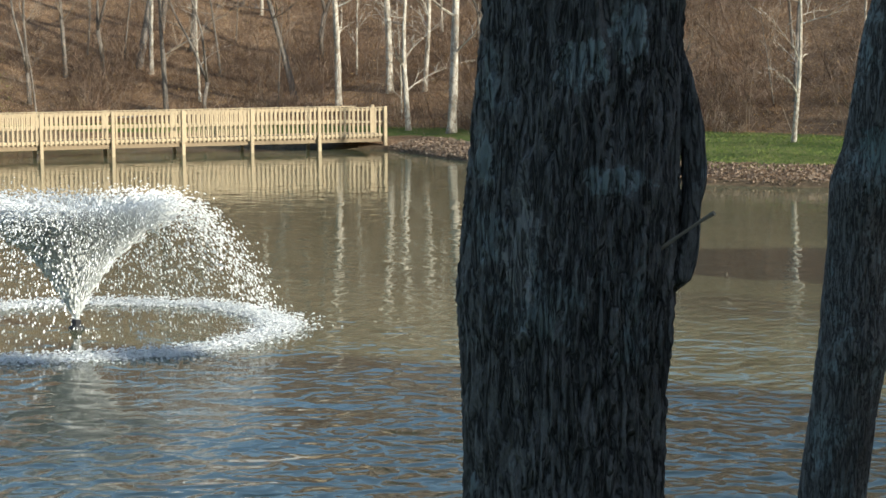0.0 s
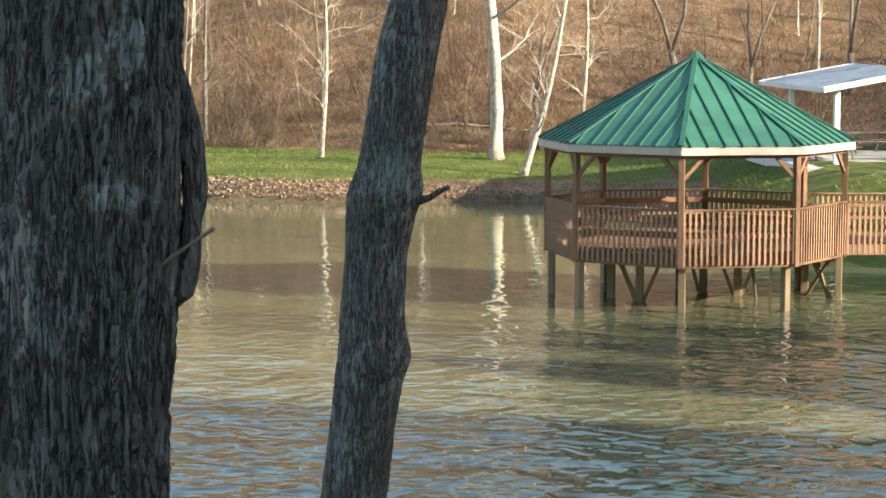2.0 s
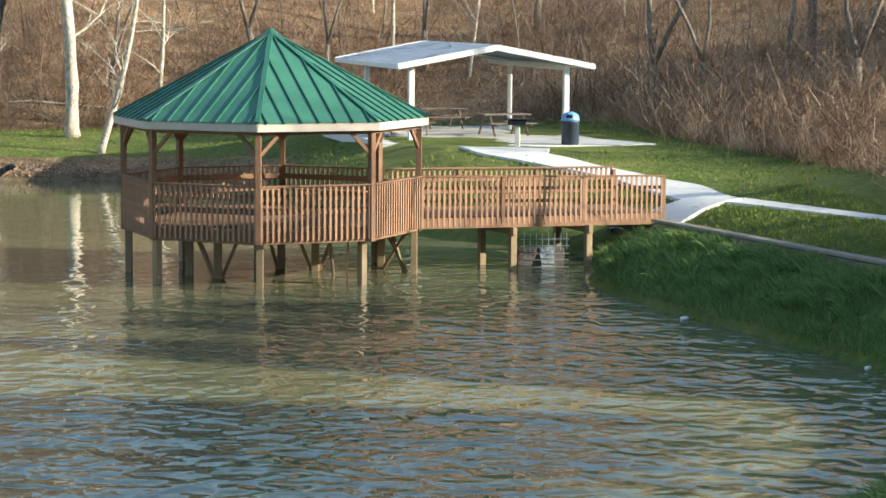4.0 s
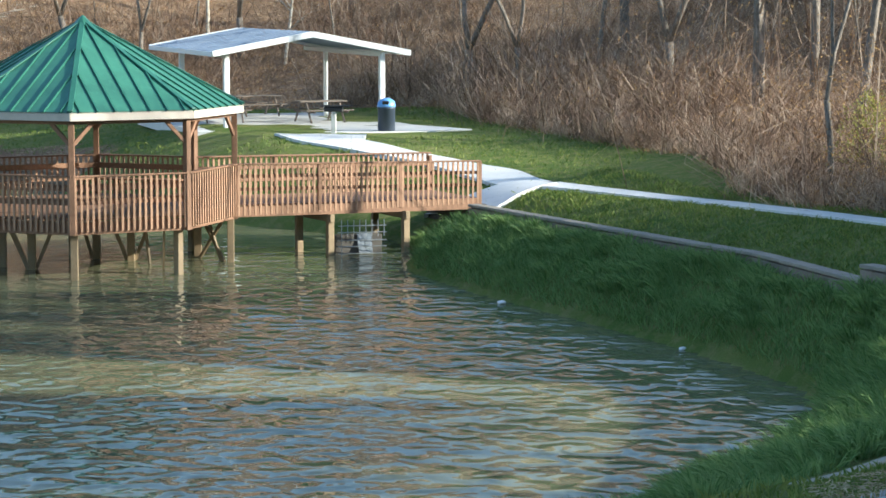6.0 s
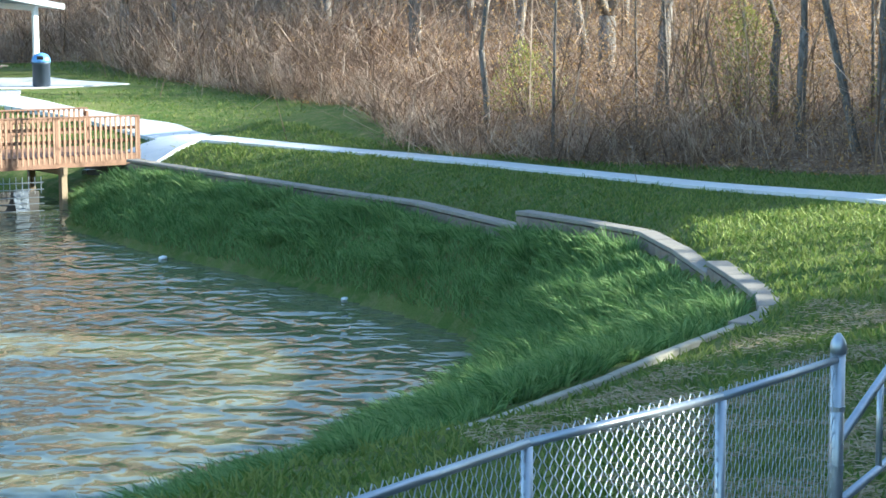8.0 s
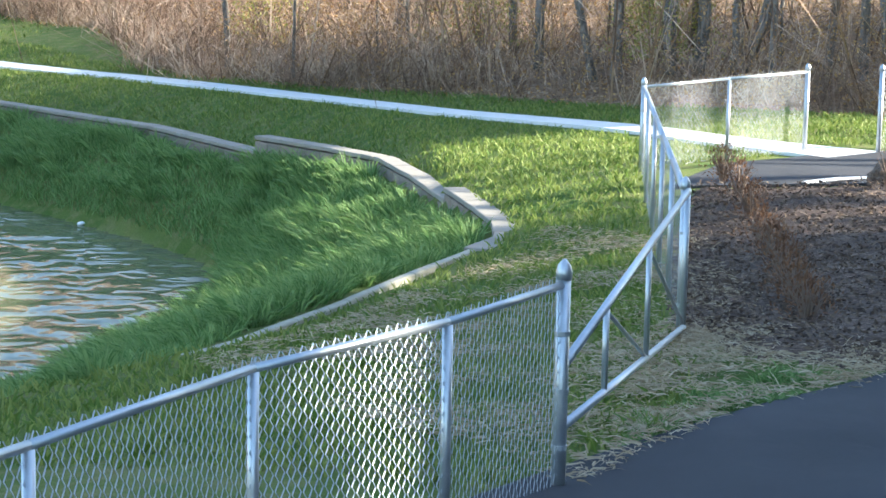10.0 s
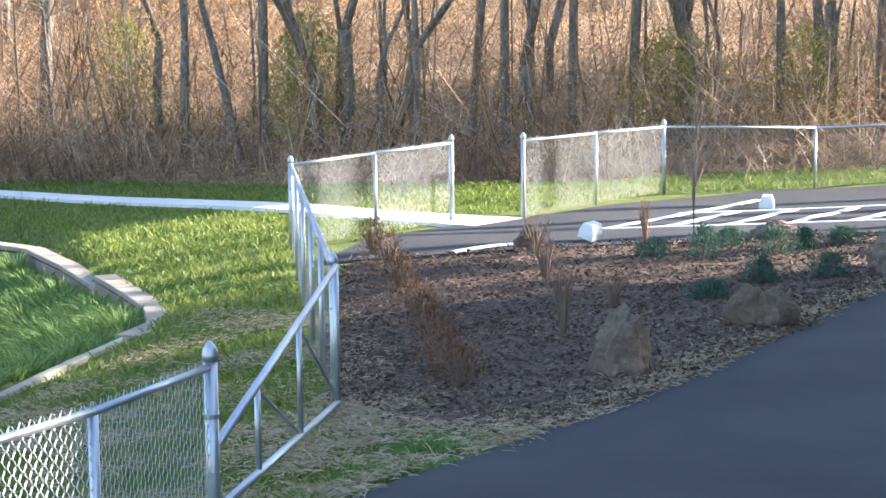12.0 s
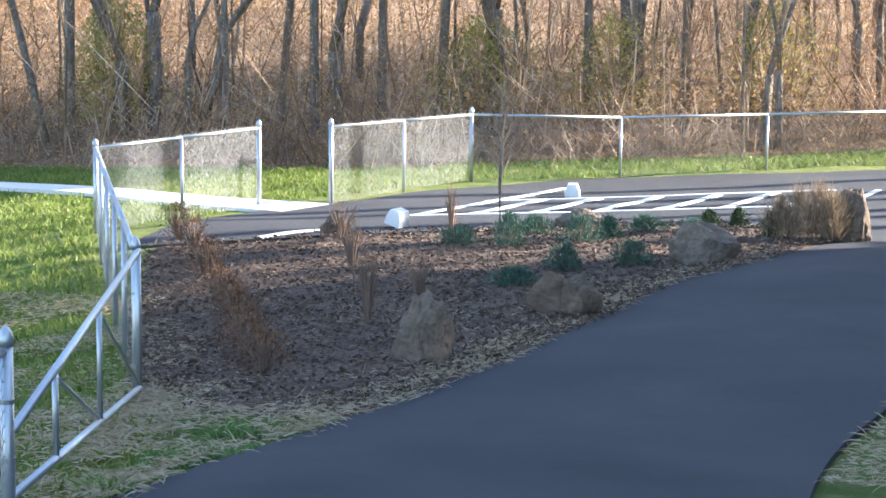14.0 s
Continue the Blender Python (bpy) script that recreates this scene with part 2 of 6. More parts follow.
def tube(bm, pts, radii, seg=8, rough=0.0, rng=None):
    """A bent, tapering limb through pts."""
    rings = []
    n = len(pts)
    for i, (p, r) in enumerate(zip(pts, radii)):
        p = Vector(p)
        d = Vector(pts[min(i + 1, n - 1)]) - Vector(pts[max(i - 1, 0)])
        q = d.to_track_quat("Z", "Y")
        ring = []
        for k in range(seg):
            a = 2 * math.pi * k / seg
            rr = r * (1 + (rng.uniform(-rough, rough) if rough else 0))
            ring.append(bm.verts.new(p + q @ Vector((math.cos(a) * rr, math.sin(a) * rr, 0))))
        rings.append(ring)
    for a, b in zip(rings, rings[1:]):
        for k in range(seg):
            bm.faces.new((a[k], a[(k + 1) % seg], b[(k + 1) % seg], b[k]))
    bm.faces.new(rings[-1])
    bm.faces.new(rings[0][::-1])
    return bm


# ---- the lie of the land ----
SHORE = [(-30.4, 47.2), (-28.6, 44.2), (-25.1, 41.6), (-21.8, 39.6), (-18.2, 37.3), (-15.8, 35.6), (-14.1, 34.1), (-13.3, 32.3), (-12.4, 29.9), (-12.1, 27.8),
         (-12.2, 25.4), (-12.0, 22.6), (-12.4, 19), (-15.5, 12), (-18, 2), (-30, -12), (-60, -20), (-95, -12), (-118, 10), (-118, 38), (-97, 52.8),
         (-89, 51.6), (-79, 50.6), (-69.6, 51.3), (-65.8, 53.8), (-61, 60.2), (-54, 59), (-47, 53.8), (-41, 50.8), (-36, 50.3), (-32.5, 49.6)]
EDGE = [(14, -40), (17, 0), (20, 28), (24, 47), (14, 47.3), (7, 44.2), (3.5, 42.8), (0.7, 41.7), (-2.4, 40.5), (-4.4, 39.8), (-8.3, 40.3), (-12, 42.5), (-16.3, 44.6), (-20.6, 47.4), (-22.9, 49.8), (-26.9, 56), (-33.9, 61.6), (-41.5, 68), (-48, 75.5), (-60, 76), (-68, 69), (-73, 64),
        (-90, 58), (-99, 57), (-112, 50), (-124, 38), (-127, 10), (-112, -20), (-70, -34)]
LEVELS = [(-29, 48.5, 1.42), (-26, 46.5, 1.45), (-16, 42.5, 1.9), (-7, 37, 2.35), (-3.7, 34, 2.45), (-6, 30, 2.5), (0, 33, 2.45), (8, 38, 2.45),
          (0, 43, 2.4), (-10, 42, 2.15), (-3.3, 18, 2.8), (-1, 17.5, 2.95), (0, 20, 2.9), (-23.4, 44.4, 1.45), (-17.4, 40.4, 1.55), (-10.4, 33.6, 2.02), (2, 14, 3.15), (6, 26, 2.8), (-2.6, 10.8, 3.35), (-3.4, 7.5, 3.5), (0, 0, 3.6),
          (-7.3, 20, 2.16), (-6.8, 25, 2.16), (-8.2, 29.3, 2.16), (-13, 36.5, 1.75), (-38, 58, 1.95), (-46, 56.9, 2.22), (-43.3, 55.9, 2.18), (-49, 59, 2.2), (-42, 64, 2.06), (-49, 63, 2.06), (-48, 70, 2.1), (-40, 61, 2.04), (-37, 53.5, 1.85), (-28, 54, 1.9), (-32, 52.5, 1.4),
          (-55, 68, 1.7), (-63, 62, 1.4), (-74, 57, 1.3), (-90, 56, 1.2), (-6.5, 5, 3.4), (-13, 10, 2.0), (30, 20, 3.2)]


WALL = [(-28.75, 47.05, 1.38), (-23.61, 43.59, 1.46), (-19.51, 40.88, 1.52), (-17.71, 39.67, 1.56), (-14.26, 36.41, 1.62)]
WALL_B = [(-14.26, 36.41, 1.90), (-12.51, 35.03, 1.95), (-11.14, 33.86, 1.98), (-9.96, 31.89, 2.0), (-8.72, 29.5, 2.03)]
WALL_C = [(-8.72, 29.5, 2.2), (-7.93, 28.06, 2.2), (-7.29, 26.8, 2.2), (-6.95, 25.7, 2.2), (-7.06, 24.76, 2.2)]
KERB = [(-7.06, 24.76, 2.2), (-7.29, 22.74, 2.2), (-7.42, 21.12, 2.2), (-7.7, 18.79, 2.22), (-8.1, 17.26, 2.24)]
LINE = [p[:2] for p in WALL + WALL_B[1:] + WALL_C[1:] + KERB[1:]]
BANK = LINE + [(-9, 13), (-11, 4), (-13, -8), (-60, -40), (-60, 47.05)]


PATH_MID = [(-29.9, 52.7), (-26.8, 51.0), (-22.8, 48.7), (-18.85, 45.45), (-14.25, 42.3), (-11.25, 39.85), (-8.5, 37.45), (-6.95, 36.0), (-5.3, 34.55), (-3.5, 33.4)]


def poly_dist(x, y, poly, closed=True):
    """Distance to a polyline and whether each point lies inside it."""
    best = np.full(x.shape, 1e9)
    inside = np.zeros(x.shape, bool)
    pairs = list(zip(poly, poly[1:] + poly[:1])) if closed else list(zip(poly, poly[1:]))
    for (ax, ay), (bx, by) in pairs:
        dx, dy = bx - ax, by - ay
        k = np.clip(((x - ax) * dx + (y - ay) * dy) / (dx * dx + dy * dy), 0, 1)
        best = np.minimum(best, np.hypot(x - ax - k * dx, y - ay - k * dy))
        if closed and ay != by:
            inside ^= ((ay > y) != (by > y)) & (x < (bx - ax) * (y - ay) / (by - ay) + ax)
    return best, inside


def bend(d):
    return d * d * np.log(d + 1e-6)


def settle():
    """Weights of a smooth sheet through the levels."""
    p = np.array(LEVELS)
    n = len(p)
    a = np.zeros((n + 3, n + 3))
    a[:n, :n] = bend(np.hypot(p[:, None, 0] - p[None, :, 0], p[:, None, 1] - p[None, :, 1])) + np.eye(n) * 0.4
    a[:n, n:] = np.c_[np.ones(n), p[:, :2]]
    a[n:, :n] = a[:n, n:].T
    return np.linalg.solve(a, np.r_[p[:, 2], 0, 0, 0])


TPS_W = settle()


def wobble(x, y, s, seed):
    return (np.sin(x * s + seed) * np.cos(y * s * 1.3 + seed * 2) + np.sin((x + y) * s * 2.1 + seed * 3) * 0.5 + np.sin((x * 0.7 - y) * s * 4.3 + seed) * 0.25) / 1.75


WOODS = EDGE + [(-300, -200), (-600, 300), (0, 900), (600, 300), (300, -300)]


def land(x, y):
    """Height of the ground, and how far each point is from shore and into the woods."""
    x, y = np.asarray(x, float), np.asarray(y, float)
    z = TPS_W[-3] + TPS_W[-2] * x + TPS_W[-1] * y
    for (ax, ay, az), w in zip(LEVELS, TPS_W):
        z = z + w * bend(np.hypot(x - ax, y - ay))
    z = np.clip(z, 1.0, 3.7)
    ds, wet = poly_dist(x, y, SHORE)
    de, wood = poly_dist(x, y, WOODS)
    into = np.where(wood, de, 0.0)
    far_side = np.clip((-x - 25) / 30, 0, 1)
    # unseen rise right of the driveway, added to help block the low sun
    right = np.clip((x - 14) / 8, 0, 1) * np.clip((40 - y) / 10, 0, 1)
    slope = 0.10 + 0.44 * far_side + 0.40 * right
    rise = slope * into * into / (into + 5.0)
    rise = 44 * (1 - np.exp(-rise / 44))
    high = far_side * np.clip((y / np.maximum(-x, 1) - 0.40) / 0.15, 0, 1) * np.clip((-x - 60) / 15, 0, 1) * np.clip(into - 25, 0, 40)
    rise = rise + 0.19 * high * high / (high + 6.0)
    # ridge added to keep the sun off the slope behind the shelter
    rise = rise + 14 * np.exp(-(((x + 20) / 12) ** 2 + ((y - 87) / 9) ** 2))
    z = z + rise + wobble(x, y, 0.25, 1.0) * (0.04 + 0.25 * np.clip(into / 15, 0, 1)) + wobble(x, y, 1.3, 4.0) * 0.03
    wide = np.interp(x, [-62, -50, -34, -27, -16, -12], [9.0, 5.0, 4.0, 6.5, 6.0, 3.6])
    bank = np.clip(ds / wide, 0, 1) ** np.interp(x, [-62, -50, -34, -27], [0.55, 0.6, 0.6, 0.75])
    z = np.where(wet, -0.9 * np.clip(ds / 2.5, 0, 1), 0.02 + (z - 0.02) * bank)
    dp, _ = poly_dist(x, y, PATH_MID, False)
    on = np.exp(-(dp / 1.8) ** 2)
    z = z * (1 - on) + on * np.interp(x, [-29.9, -23.5, -18.8, -14.45, -11.8, -7.35, -3.4], [1.42, 1.54, 1.78, 1.90, 2.02, 2.34, 2.45])
    # the bank climbs from the water to the foot of the low wall
    dw, _ = poly_dist(x, y, LINE, False)
    _, below = poly_dist(x, y, BANK)
    top = np.interp(x, [-28.75, -23.6, -17.7, -14.3, -14.0, -11, -8.8, -8, -7], [1.38, 1.46, 1.56, 1.62, 1.88, 1.98, 2.04, 2.2, 2.2])
    foot = top - np.interp(y, [22, 27], [0.07, 0.24])
    climb = foot * (ds / (ds + np.maximum(dw - 0.15, 0) + 1e-6)) ** 0.62 + wobble(x, y, 1.1, 2.0) * 0.05 * np.clip(dw, 0, 1)
    z = np.where(below & ~wet & (x > -29.5) & (y > 8), climb, z)
    return z, ds, into, wet


def land_z(x, y):
    return float(land(np.array([x]), np.array([y]))[0][0])


def build_ground():
    near = np.concatenate([np.arange(-135.0, -33, 0.75), np.arange(-33.0, 7.9, 0.33), np.arange(8.0, 45.01, 0.75)])
    out = np.array([55, 75, 110, 170, 260, 400, 650, 1100, 1800.0])
    xs = np.concatenate([-135 - (out[::-1] - 45), near, out])
    ny = np.concatenate([np.arange(-40.0, 8, 0.75), np.arange(8.0, 51.9, 0.33), np.arange(52.0, 110.01, 0.75)])
    oy = np.array([120, 140, 180, 250, 400, 700, 1200, 1800.0])
    ys = np.concatenate([-40 - (oy[::-1] - 110), ny, oy])
    gx, gy = np.meshgrid(xs, ys)
    z, ds, into, wet = land(gx.ravel(), gy.ravel())
    n, w = len(z), len(xs)
    i = (np.arange(len(ys) - 1)[:, None] * w + np.arange(w - 1)[None]).ravel()
    faces = np.stack([i, i + 1, i + w + 1, i + w], 1)
    me = bpy.data.meshes.new("ground")
    me.from_pydata(np.stack([gx.ravel(), gy.ravel(), z], 1).tolist(), [], faces.tolist())
    me.polygons.foreach_set("use_smooth", [True] * len(me.polygons))
    lay = me.color_attributes.new("cover", "FLOAT_COLOR", "POINT")
    X, Y = gx.ravel(), gy.ravel()
    mulch, inm = poly_dist(X, Y, BED)
    litter = np.clip(into / 1.2, 0, 1)
    far = X < -50
    litter = np.maximum(litter, np.where(far & (ds < 2.6), 0.75, 0))
    mud = np.where(wet, np.where(far | (ds > 0.7), 1.0, 0.0), np.clip(1 - ds / 1.2, 0, 1) * np.where(far, 0.7, 0.0))
    col = np.zeros((n, 4), np.float32)
    col[:, 0], col[:, 1], col[:, 3] = litter, mud, 1
    lay.data.foreach_set("color", col.ravel())
    me.materials.append(M_GROUND)
    return tagged(new("ground", me), "rolling lawn, leaf-strewn wood floor and pond bank", "ground", kind="structure")


BED = [(-5.1, 28.5), (-4.0, 28.8), (-2.8, 29.15), (-1.4, 29.75), (0.6, 30.45), (2.0, 30.9), (3.4, 30.3), (4.05, 28.95), (3.33, 27.6), (1.6, 24.3), (0.16, 19.75), (-0.84, 17.1), (-1.5, 16.2), (-2.6, 16.8), (-3.4, 18.2), (-4.3, 23)]
build_ground()
bm = bmesh.new()
bmesh.ops.create_grid(bm, x_segments=2, y_segments=2, size=1, matrix=Matrix.Translation((-62, 22, 0)) @ Matrix.Diagonal((64, 50, 1, 1)))
tagged(mesh_ob("water", bm, M_WATER), "murky olive pond water with wind ripples", "water", kind="structure")


# ---- near oaks, with furrowed bark as real relief ----
def oak(name, rings, label, rel, seg, steps, seed):
    """rings: x, y, z, radius from the ground up. rel: depth of the furrows."""
    rz = np.array([r[2] for r in rings])
    zs = np.concatenate([[rings[0][2]], np.linspace(rings[1][2], rings[-2][2], steps), [rings[-1][2]]])
    cx, cy, rr = (np.interp(zs, rz, [r[k] for r in rings]) for k in (0, 1, 3))
    k = np.ones(9) / 9
    for arr in (cx, cy, rr):
        arr[5:-5] = np.convolve(np.pad(arr, 4, "edge"), k, "valid")[5:-5]
    verts = []
    for z, x, y, r in zip(zs, cx, cy, rr):
        for i in range(seg):
            a = 2 * math.pi * i / seg
            p = Vector((math.cos(a) * r * 44 + seed, math.sin(a) * r * 44, z * 4.0))
            big = noise.noise(Vector((math.cos(a) * 2 + seed, math.sin(a) * 2, z * 0.9)))
            q = noise.noise(p + Vector((1, 1, 0)) * noise.noise(p * 0.4) * 0.9)
            ridge = 1 - min(1, abs(q) * 2.8)
            fine = noise.noise(Vector((math.cos(a) * r * 90, math.sin(a) * r * 90, z * 32 + seed)))
            d = r * (1 + 0.035 * big) - rel * ridge + rel * 0.35 * fine
            verts.append((x + math.cos(a) * d, y + math.sin(a) * d, z))
    n = len(zs)
    faces = [(j * seg + i, j * seg + (i + 1) % seg, (j + 1) * seg + (i + 1) % seg, (j + 1) * seg + i) for j in range(n - 1) for i in range(seg)]
    me = bpy.data.meshes.new(name)
    me.from_pydata(verts, [], faces)
    me.polygons.foreach_set("use_smooth", [True] * len(me.polygons))
    me.materials.append(M_BARK)
    root = tagged(new(name), label, "tree")
    tr = new("trunk", me)
    tr.parent = root
    return root


def limb_set(root, at, z0, spread, count, seed, mat, r0=0.1):
    """Bare crown limbs that fork out above a trunk."""
    rng = random.Random(seed)
    bm = bmesh.new()
    for i in range(count):
        a = i * 2.4 + rng.random()
        p = Vector((at[0], at[1], z0 + i * 0.35))
        d = Vector((math.cos(a), math.sin(a), 0.9)).normalized()
        pts, rad = [p], [r0]
        for k in range(5):
            d = (d + Vector((rng.uniform(-.35, .35), rng.uniform(-.35, .35), rng.uniform(-.1, .3)))).normalized()
            p = p + d * spread / 5
            pts.append(p)
            rad.append(r0 * (1 - (k + 1) / 5.6))
            for _ in range(3):
                e = (d + Vector((rng.uniform(-1, 1), rng.uniform(-1, 1), rng.uniform(-.3, .8)))).normalized()
                tube(bm, [p, p + e * 0.6, p + e * 1.1 + Vector((0, 0, .2))], [rad[-1] * .5, rad[-1] * .3, .008], 4)
        tube(bm, pts, rad, 6)
    return part("crown", bm, mat, root)


oak1 = oak("oak_tree", [(-7.42, 4.80, 2.9, 0.50), (-7.42, 4.80, 3.6, 0.41), (-7.415, 4.805, 4.71, 0.386), (-7.415, 4.81, 5.0, 0.390), (-7.41, 4.815, 5.275, 0.405), (-7.41, 4.815, 5.47, 0.413),
                        (-7.405, 4.825, 5.575, 0.408), (-7.395, 4.835, 5.745, 0.406), (-7.39, 4.845, 5.965, 0.397), (-7.38, 4.865, 6.325, 0.383), (-7.37, 4.875, 6.6, 0.375),
                        (-7.36, 4.88, 7.4, 0.36), (-7.35, 4.9, 11.5, 0.26)],
           "thick dark oak trunk with furrowed lichen-spotted bark", 0.027, 300, 420, 3.0)
limb_set(oak1, (-7.35, 4.9), 10.6, 4.5, 7, 5, M_TWIG, 0.12)
# the loose rib of bark that bows away from the thick trunk
bm = bmesh.new()
prof = [(-7.16, 5.12, 6.38, 0.03), (-7.15, 5.16, 6.26, 0.040), (-7.14, 5.19, 6.12, 0.045), (-7.135, 5.205, 5.98, 0.046), (-7.13, 5.215, 5.84, 0.046), (-7.145, 5.195, 5.70, 0.044), (-7.15, 5.185, 5.56, 0.046), (-7.16, 5.165, 5.47, 0.05), (-7.20, 5.12, 5.40, 0.02)]
pz = np.linspace(6.38, 5.40, 60)
prof = [[float(np.interp(-z, [-q[2] for q in prof], [q[k] for q in prof])) for k in (0, 1)] + [float(z), float(np.interp(-z, [-q[2] for q in prof], [q[3] for q in prof]))] for z in pz]
rings_ = []
for x, y, z, rr in prof:
    ring = []
    for i in range(28):
        a = 6.2832 * i / 28
        e = rr * (1 + 0.22 * noise.noise(Vector((math.cos(a) * 2.5, math.sin(a) * 2.5, z * 7))) + 0.12 * noise.noise(Vector((math.cos(a) * 6, math.sin(a) * 6, z * 20))))
        ring.append(bm.verts.new((x + math.cos(a) * e, y + math.sin(a) * e, z)))
    rings_.append(ring)
for ra, rb in zip(rings_, rings_[1:]):
    for i in range(28):
        bm.faces.new((ra[i], rb[i], rb[(i + 1) % 28], ra[(i + 1) % 28]))
bm.faces.new(rings_[0])
bm.faces.new(rings_[-1][::-1])
part("loose_bark", bm, M_BARK, oak1, "bowed rib of bark standing off the trunk", True)
bm = bmesh.new()
tube(bm, [(-7.06, 5.0, 5.60), (-7.0, 5.04, 5.65), (-6.93, 5.07, 5.70), (-6.86, 5.10, 5.745)], [0.009, 0.007, 0.006, 0.009], 6)
part("twig", bm, M_TWIG, oak1, "short broken twig")
oak2 = oak("oak_tree", [(-15.72, 12.98, 0.6, 0.38), (-15.66, 13.02, 1.6, 0.315), (-15.60, 13.065, 2.25, 0.305), (-15.55, 13.125, 2.89, 0.298), (-15.51, 13.165, 3.31, 0.312), (-15.475, 13.21, 3.52, 0.344),
                        (-15.485, 13.20, 3.67, 0.318), (-15.49, 13.19, 3.93, 0.292), (-15.465, 13.225, 4.5, 0.285), (-15.44, 13.255, 4.86, 0.325), (-15.41, 13.285, 5.04, 0.352),
                        (-15.39, 13.31, 5.27, 0.282), (-15.335, 13.37, 5.78, 0.283), (-15.285, 13.43, 6.29, 0.283), (-15.205, 13.515, 6.79, 0.266), (-15.05, 13.7, 8.0, 0.25), (-14.8, 13.9, 11.5, 0.18)],
           "slim leaning oak trunk with two swollen knots", 0.016, 160, 300, 9.0)
limb_set(oak2, (-14.8, 13.9), 10.4, 4.0, 6, 8, M_TWIG, 0.1)
bm = bmesh.new()
tube(bm, [(-15.2, 13.45, 4.95), (-15.05, 13.5, 4.99), (-14.97, 13.54, 5.05), (-14.89, 13.58, 5.09)], [0.05, 0.03, 0.026, 0.022], 8)
part("stub", bm, M_BARK, oak2, "broken branch stub")


# ---- railings shared by gazebo, bridge and dock ----
PICKET = box_mesh("picket", (0.052, 0.036, 1.26), M_PICKET)
PICKET_D = box_mesh("picket", (0.085, 0.045, 1.50), M_DOCK)


def rail_run(parent, a, b, top_a, top_b, deck, mat, picket, step, ph, shorten=1.0, rails=(0.30, 0.62), cap=0.14, out=None):
    """A run of railing from a to b (plan points), tops at top_a and top_b: cap, stringers and one picket each step."""
    a, b = Vector(a), Vector(b)
    d = (b - a)
    ln = d.length
    turn = math.degrees(math.atan2(d.y, d.x))
    bm = bmesh.new()
    add_beam(bm, (*a, top_a), (*b, top_b), cap, 0.04, 0.006)
    part("top_rail", bm, mat, parent)
    side = Vector((d.y, -d.x)).normalized() if out is None else out
    for k in rails:
        bm = bmesh.new()
        add_beam(bm, (*(a - side * 0.02), top_a - k), (*(b - side * 0.02), top_b - k), 0.038, 0.085, 0.005)
        part("stringer", bm, mat, parent)
    n = max(2, int(ln / step))
    for i in range(n):
        f = (i + 0.5) / n
        p = a + d * f + side * 0.022
        piece("picket", picket, parent, pose(p.x, p.y, top_a + (top_b - top_a) * f - 0.02 - ph * (1 + (shorten - 1) * f) / 2, 0, 0, turn) @ Matrix.Diagonal((1, 1, 1 + (shorten - 1) * f, 1)))


# ---- gazebo ----
GZX, GZY, GZR, DECK = -36.15, 41.17, 3.646, 1.42
GPH = 36.67


def octo(r, k, ph=GPH):
    a = radians(ph + 45 * k)
    return Vector((GZX + r * math.cos(a), GZY + r * math.sin(a)))


gz = tagged(new("gazebo"), "octagonal timber gazebo with green metal roof on piles", "gazebo")
EAVE, APEX, RE = 3.90, 5.95, 3.90
roof_part = new("roof")
roof_part.parent = gz
roof_me = bmesh.new()
for k in range(8):
    p, q = octo(RE, k), octo(RE, k + 1)
    v = [roof_me.verts.new((*p, EAVE)), roof_me.verts.new((*q, EAVE)), roof_me.verts.new((GZX, GZY, APEX))]
    roof_me.faces.new(v)
    w = [roof_me.verts.new((*p, EAVE - 0.03)), roof_me.verts.new((*q, EAVE - 0.03)), roof_me.verts.new((GZX, GZY, APEX - 0.03))]
    roof_me.faces.new(w[::-1])
roof_data = bpy.data.meshes.new("roof_sheets")
roof_me.to_mesh(roof_data)
roof_me.free()
roof_data.materials.append(M_GREEN)
sheets = new("roof_deck", roof_data)
sheets.parent = roof_part
for k in range(8):
    p, q = octo(RE, k), octo(RE, k + 1)
    A, B, C = Vector((*p, EAVE)), Vector((*q, EAVE)), Vector((GZX, GZY, APEX))
    mid = (A + B) / 2
    up = (C - mid)
    nrm = (B - A).cross(up).normalized()
    if nrm.z < 0:
        nrm = -nrm
    half = (B - A).length / 2
    along = (B - A).normalized()
    for j in range(-3, 4):
        s = j * half / 3.55
        top = mid + along * s + up * (1 - abs(s) / half) * 0.995
        bot = mid + along * s - up.normalized() * 0.03
        if (top - bot).length < 0.2:
            continue
        m = Matrix.Translation((top + bot) / 2 + nrm * 0.018) @ Matrix((along, up.normalized(), nrm)).transposed().to_4x4()
        part("seam", add_box(bmesh.new(), m, (0.028, (top - bot).length, 0.042)), M_GREEN_D, roof_part)
    e = (C - A)
    m, ln = frame_of(A + Vector((0, 0, 0.03)), C + Vector((0, 0, 0.03)))
    bm = bmesh.new()
    add_beam(bm, A + Vector((0, 0, 0.025)), C + Vector((0, 0, 0.025)), 0.13, 0.035, 0.008)
    part("hip_cap", bm, M_GREEN_D, roof_part)
    bm = bmesh.new()
    add_beam(bm, (*octo(RE - 0.03, k), EAVE - 0.11), (*octo(RE - 0.03, k + 1), EAVE - 0.11), 0.04, 0.19, 0.004)
    part("fascia", bm, M_FASCIA, gz, "weathered pale fascia board")
    bm = bmesh.new()
    add_beam(bm, (*octo(GZR, k), EAVE - 0.19), (*octo(GZR, k + 1), EAVE - 0.19), 0.09, 0.2, 0.006)
    part("beam", bm, M_RAIL, gz)
bm = bmesh.new()
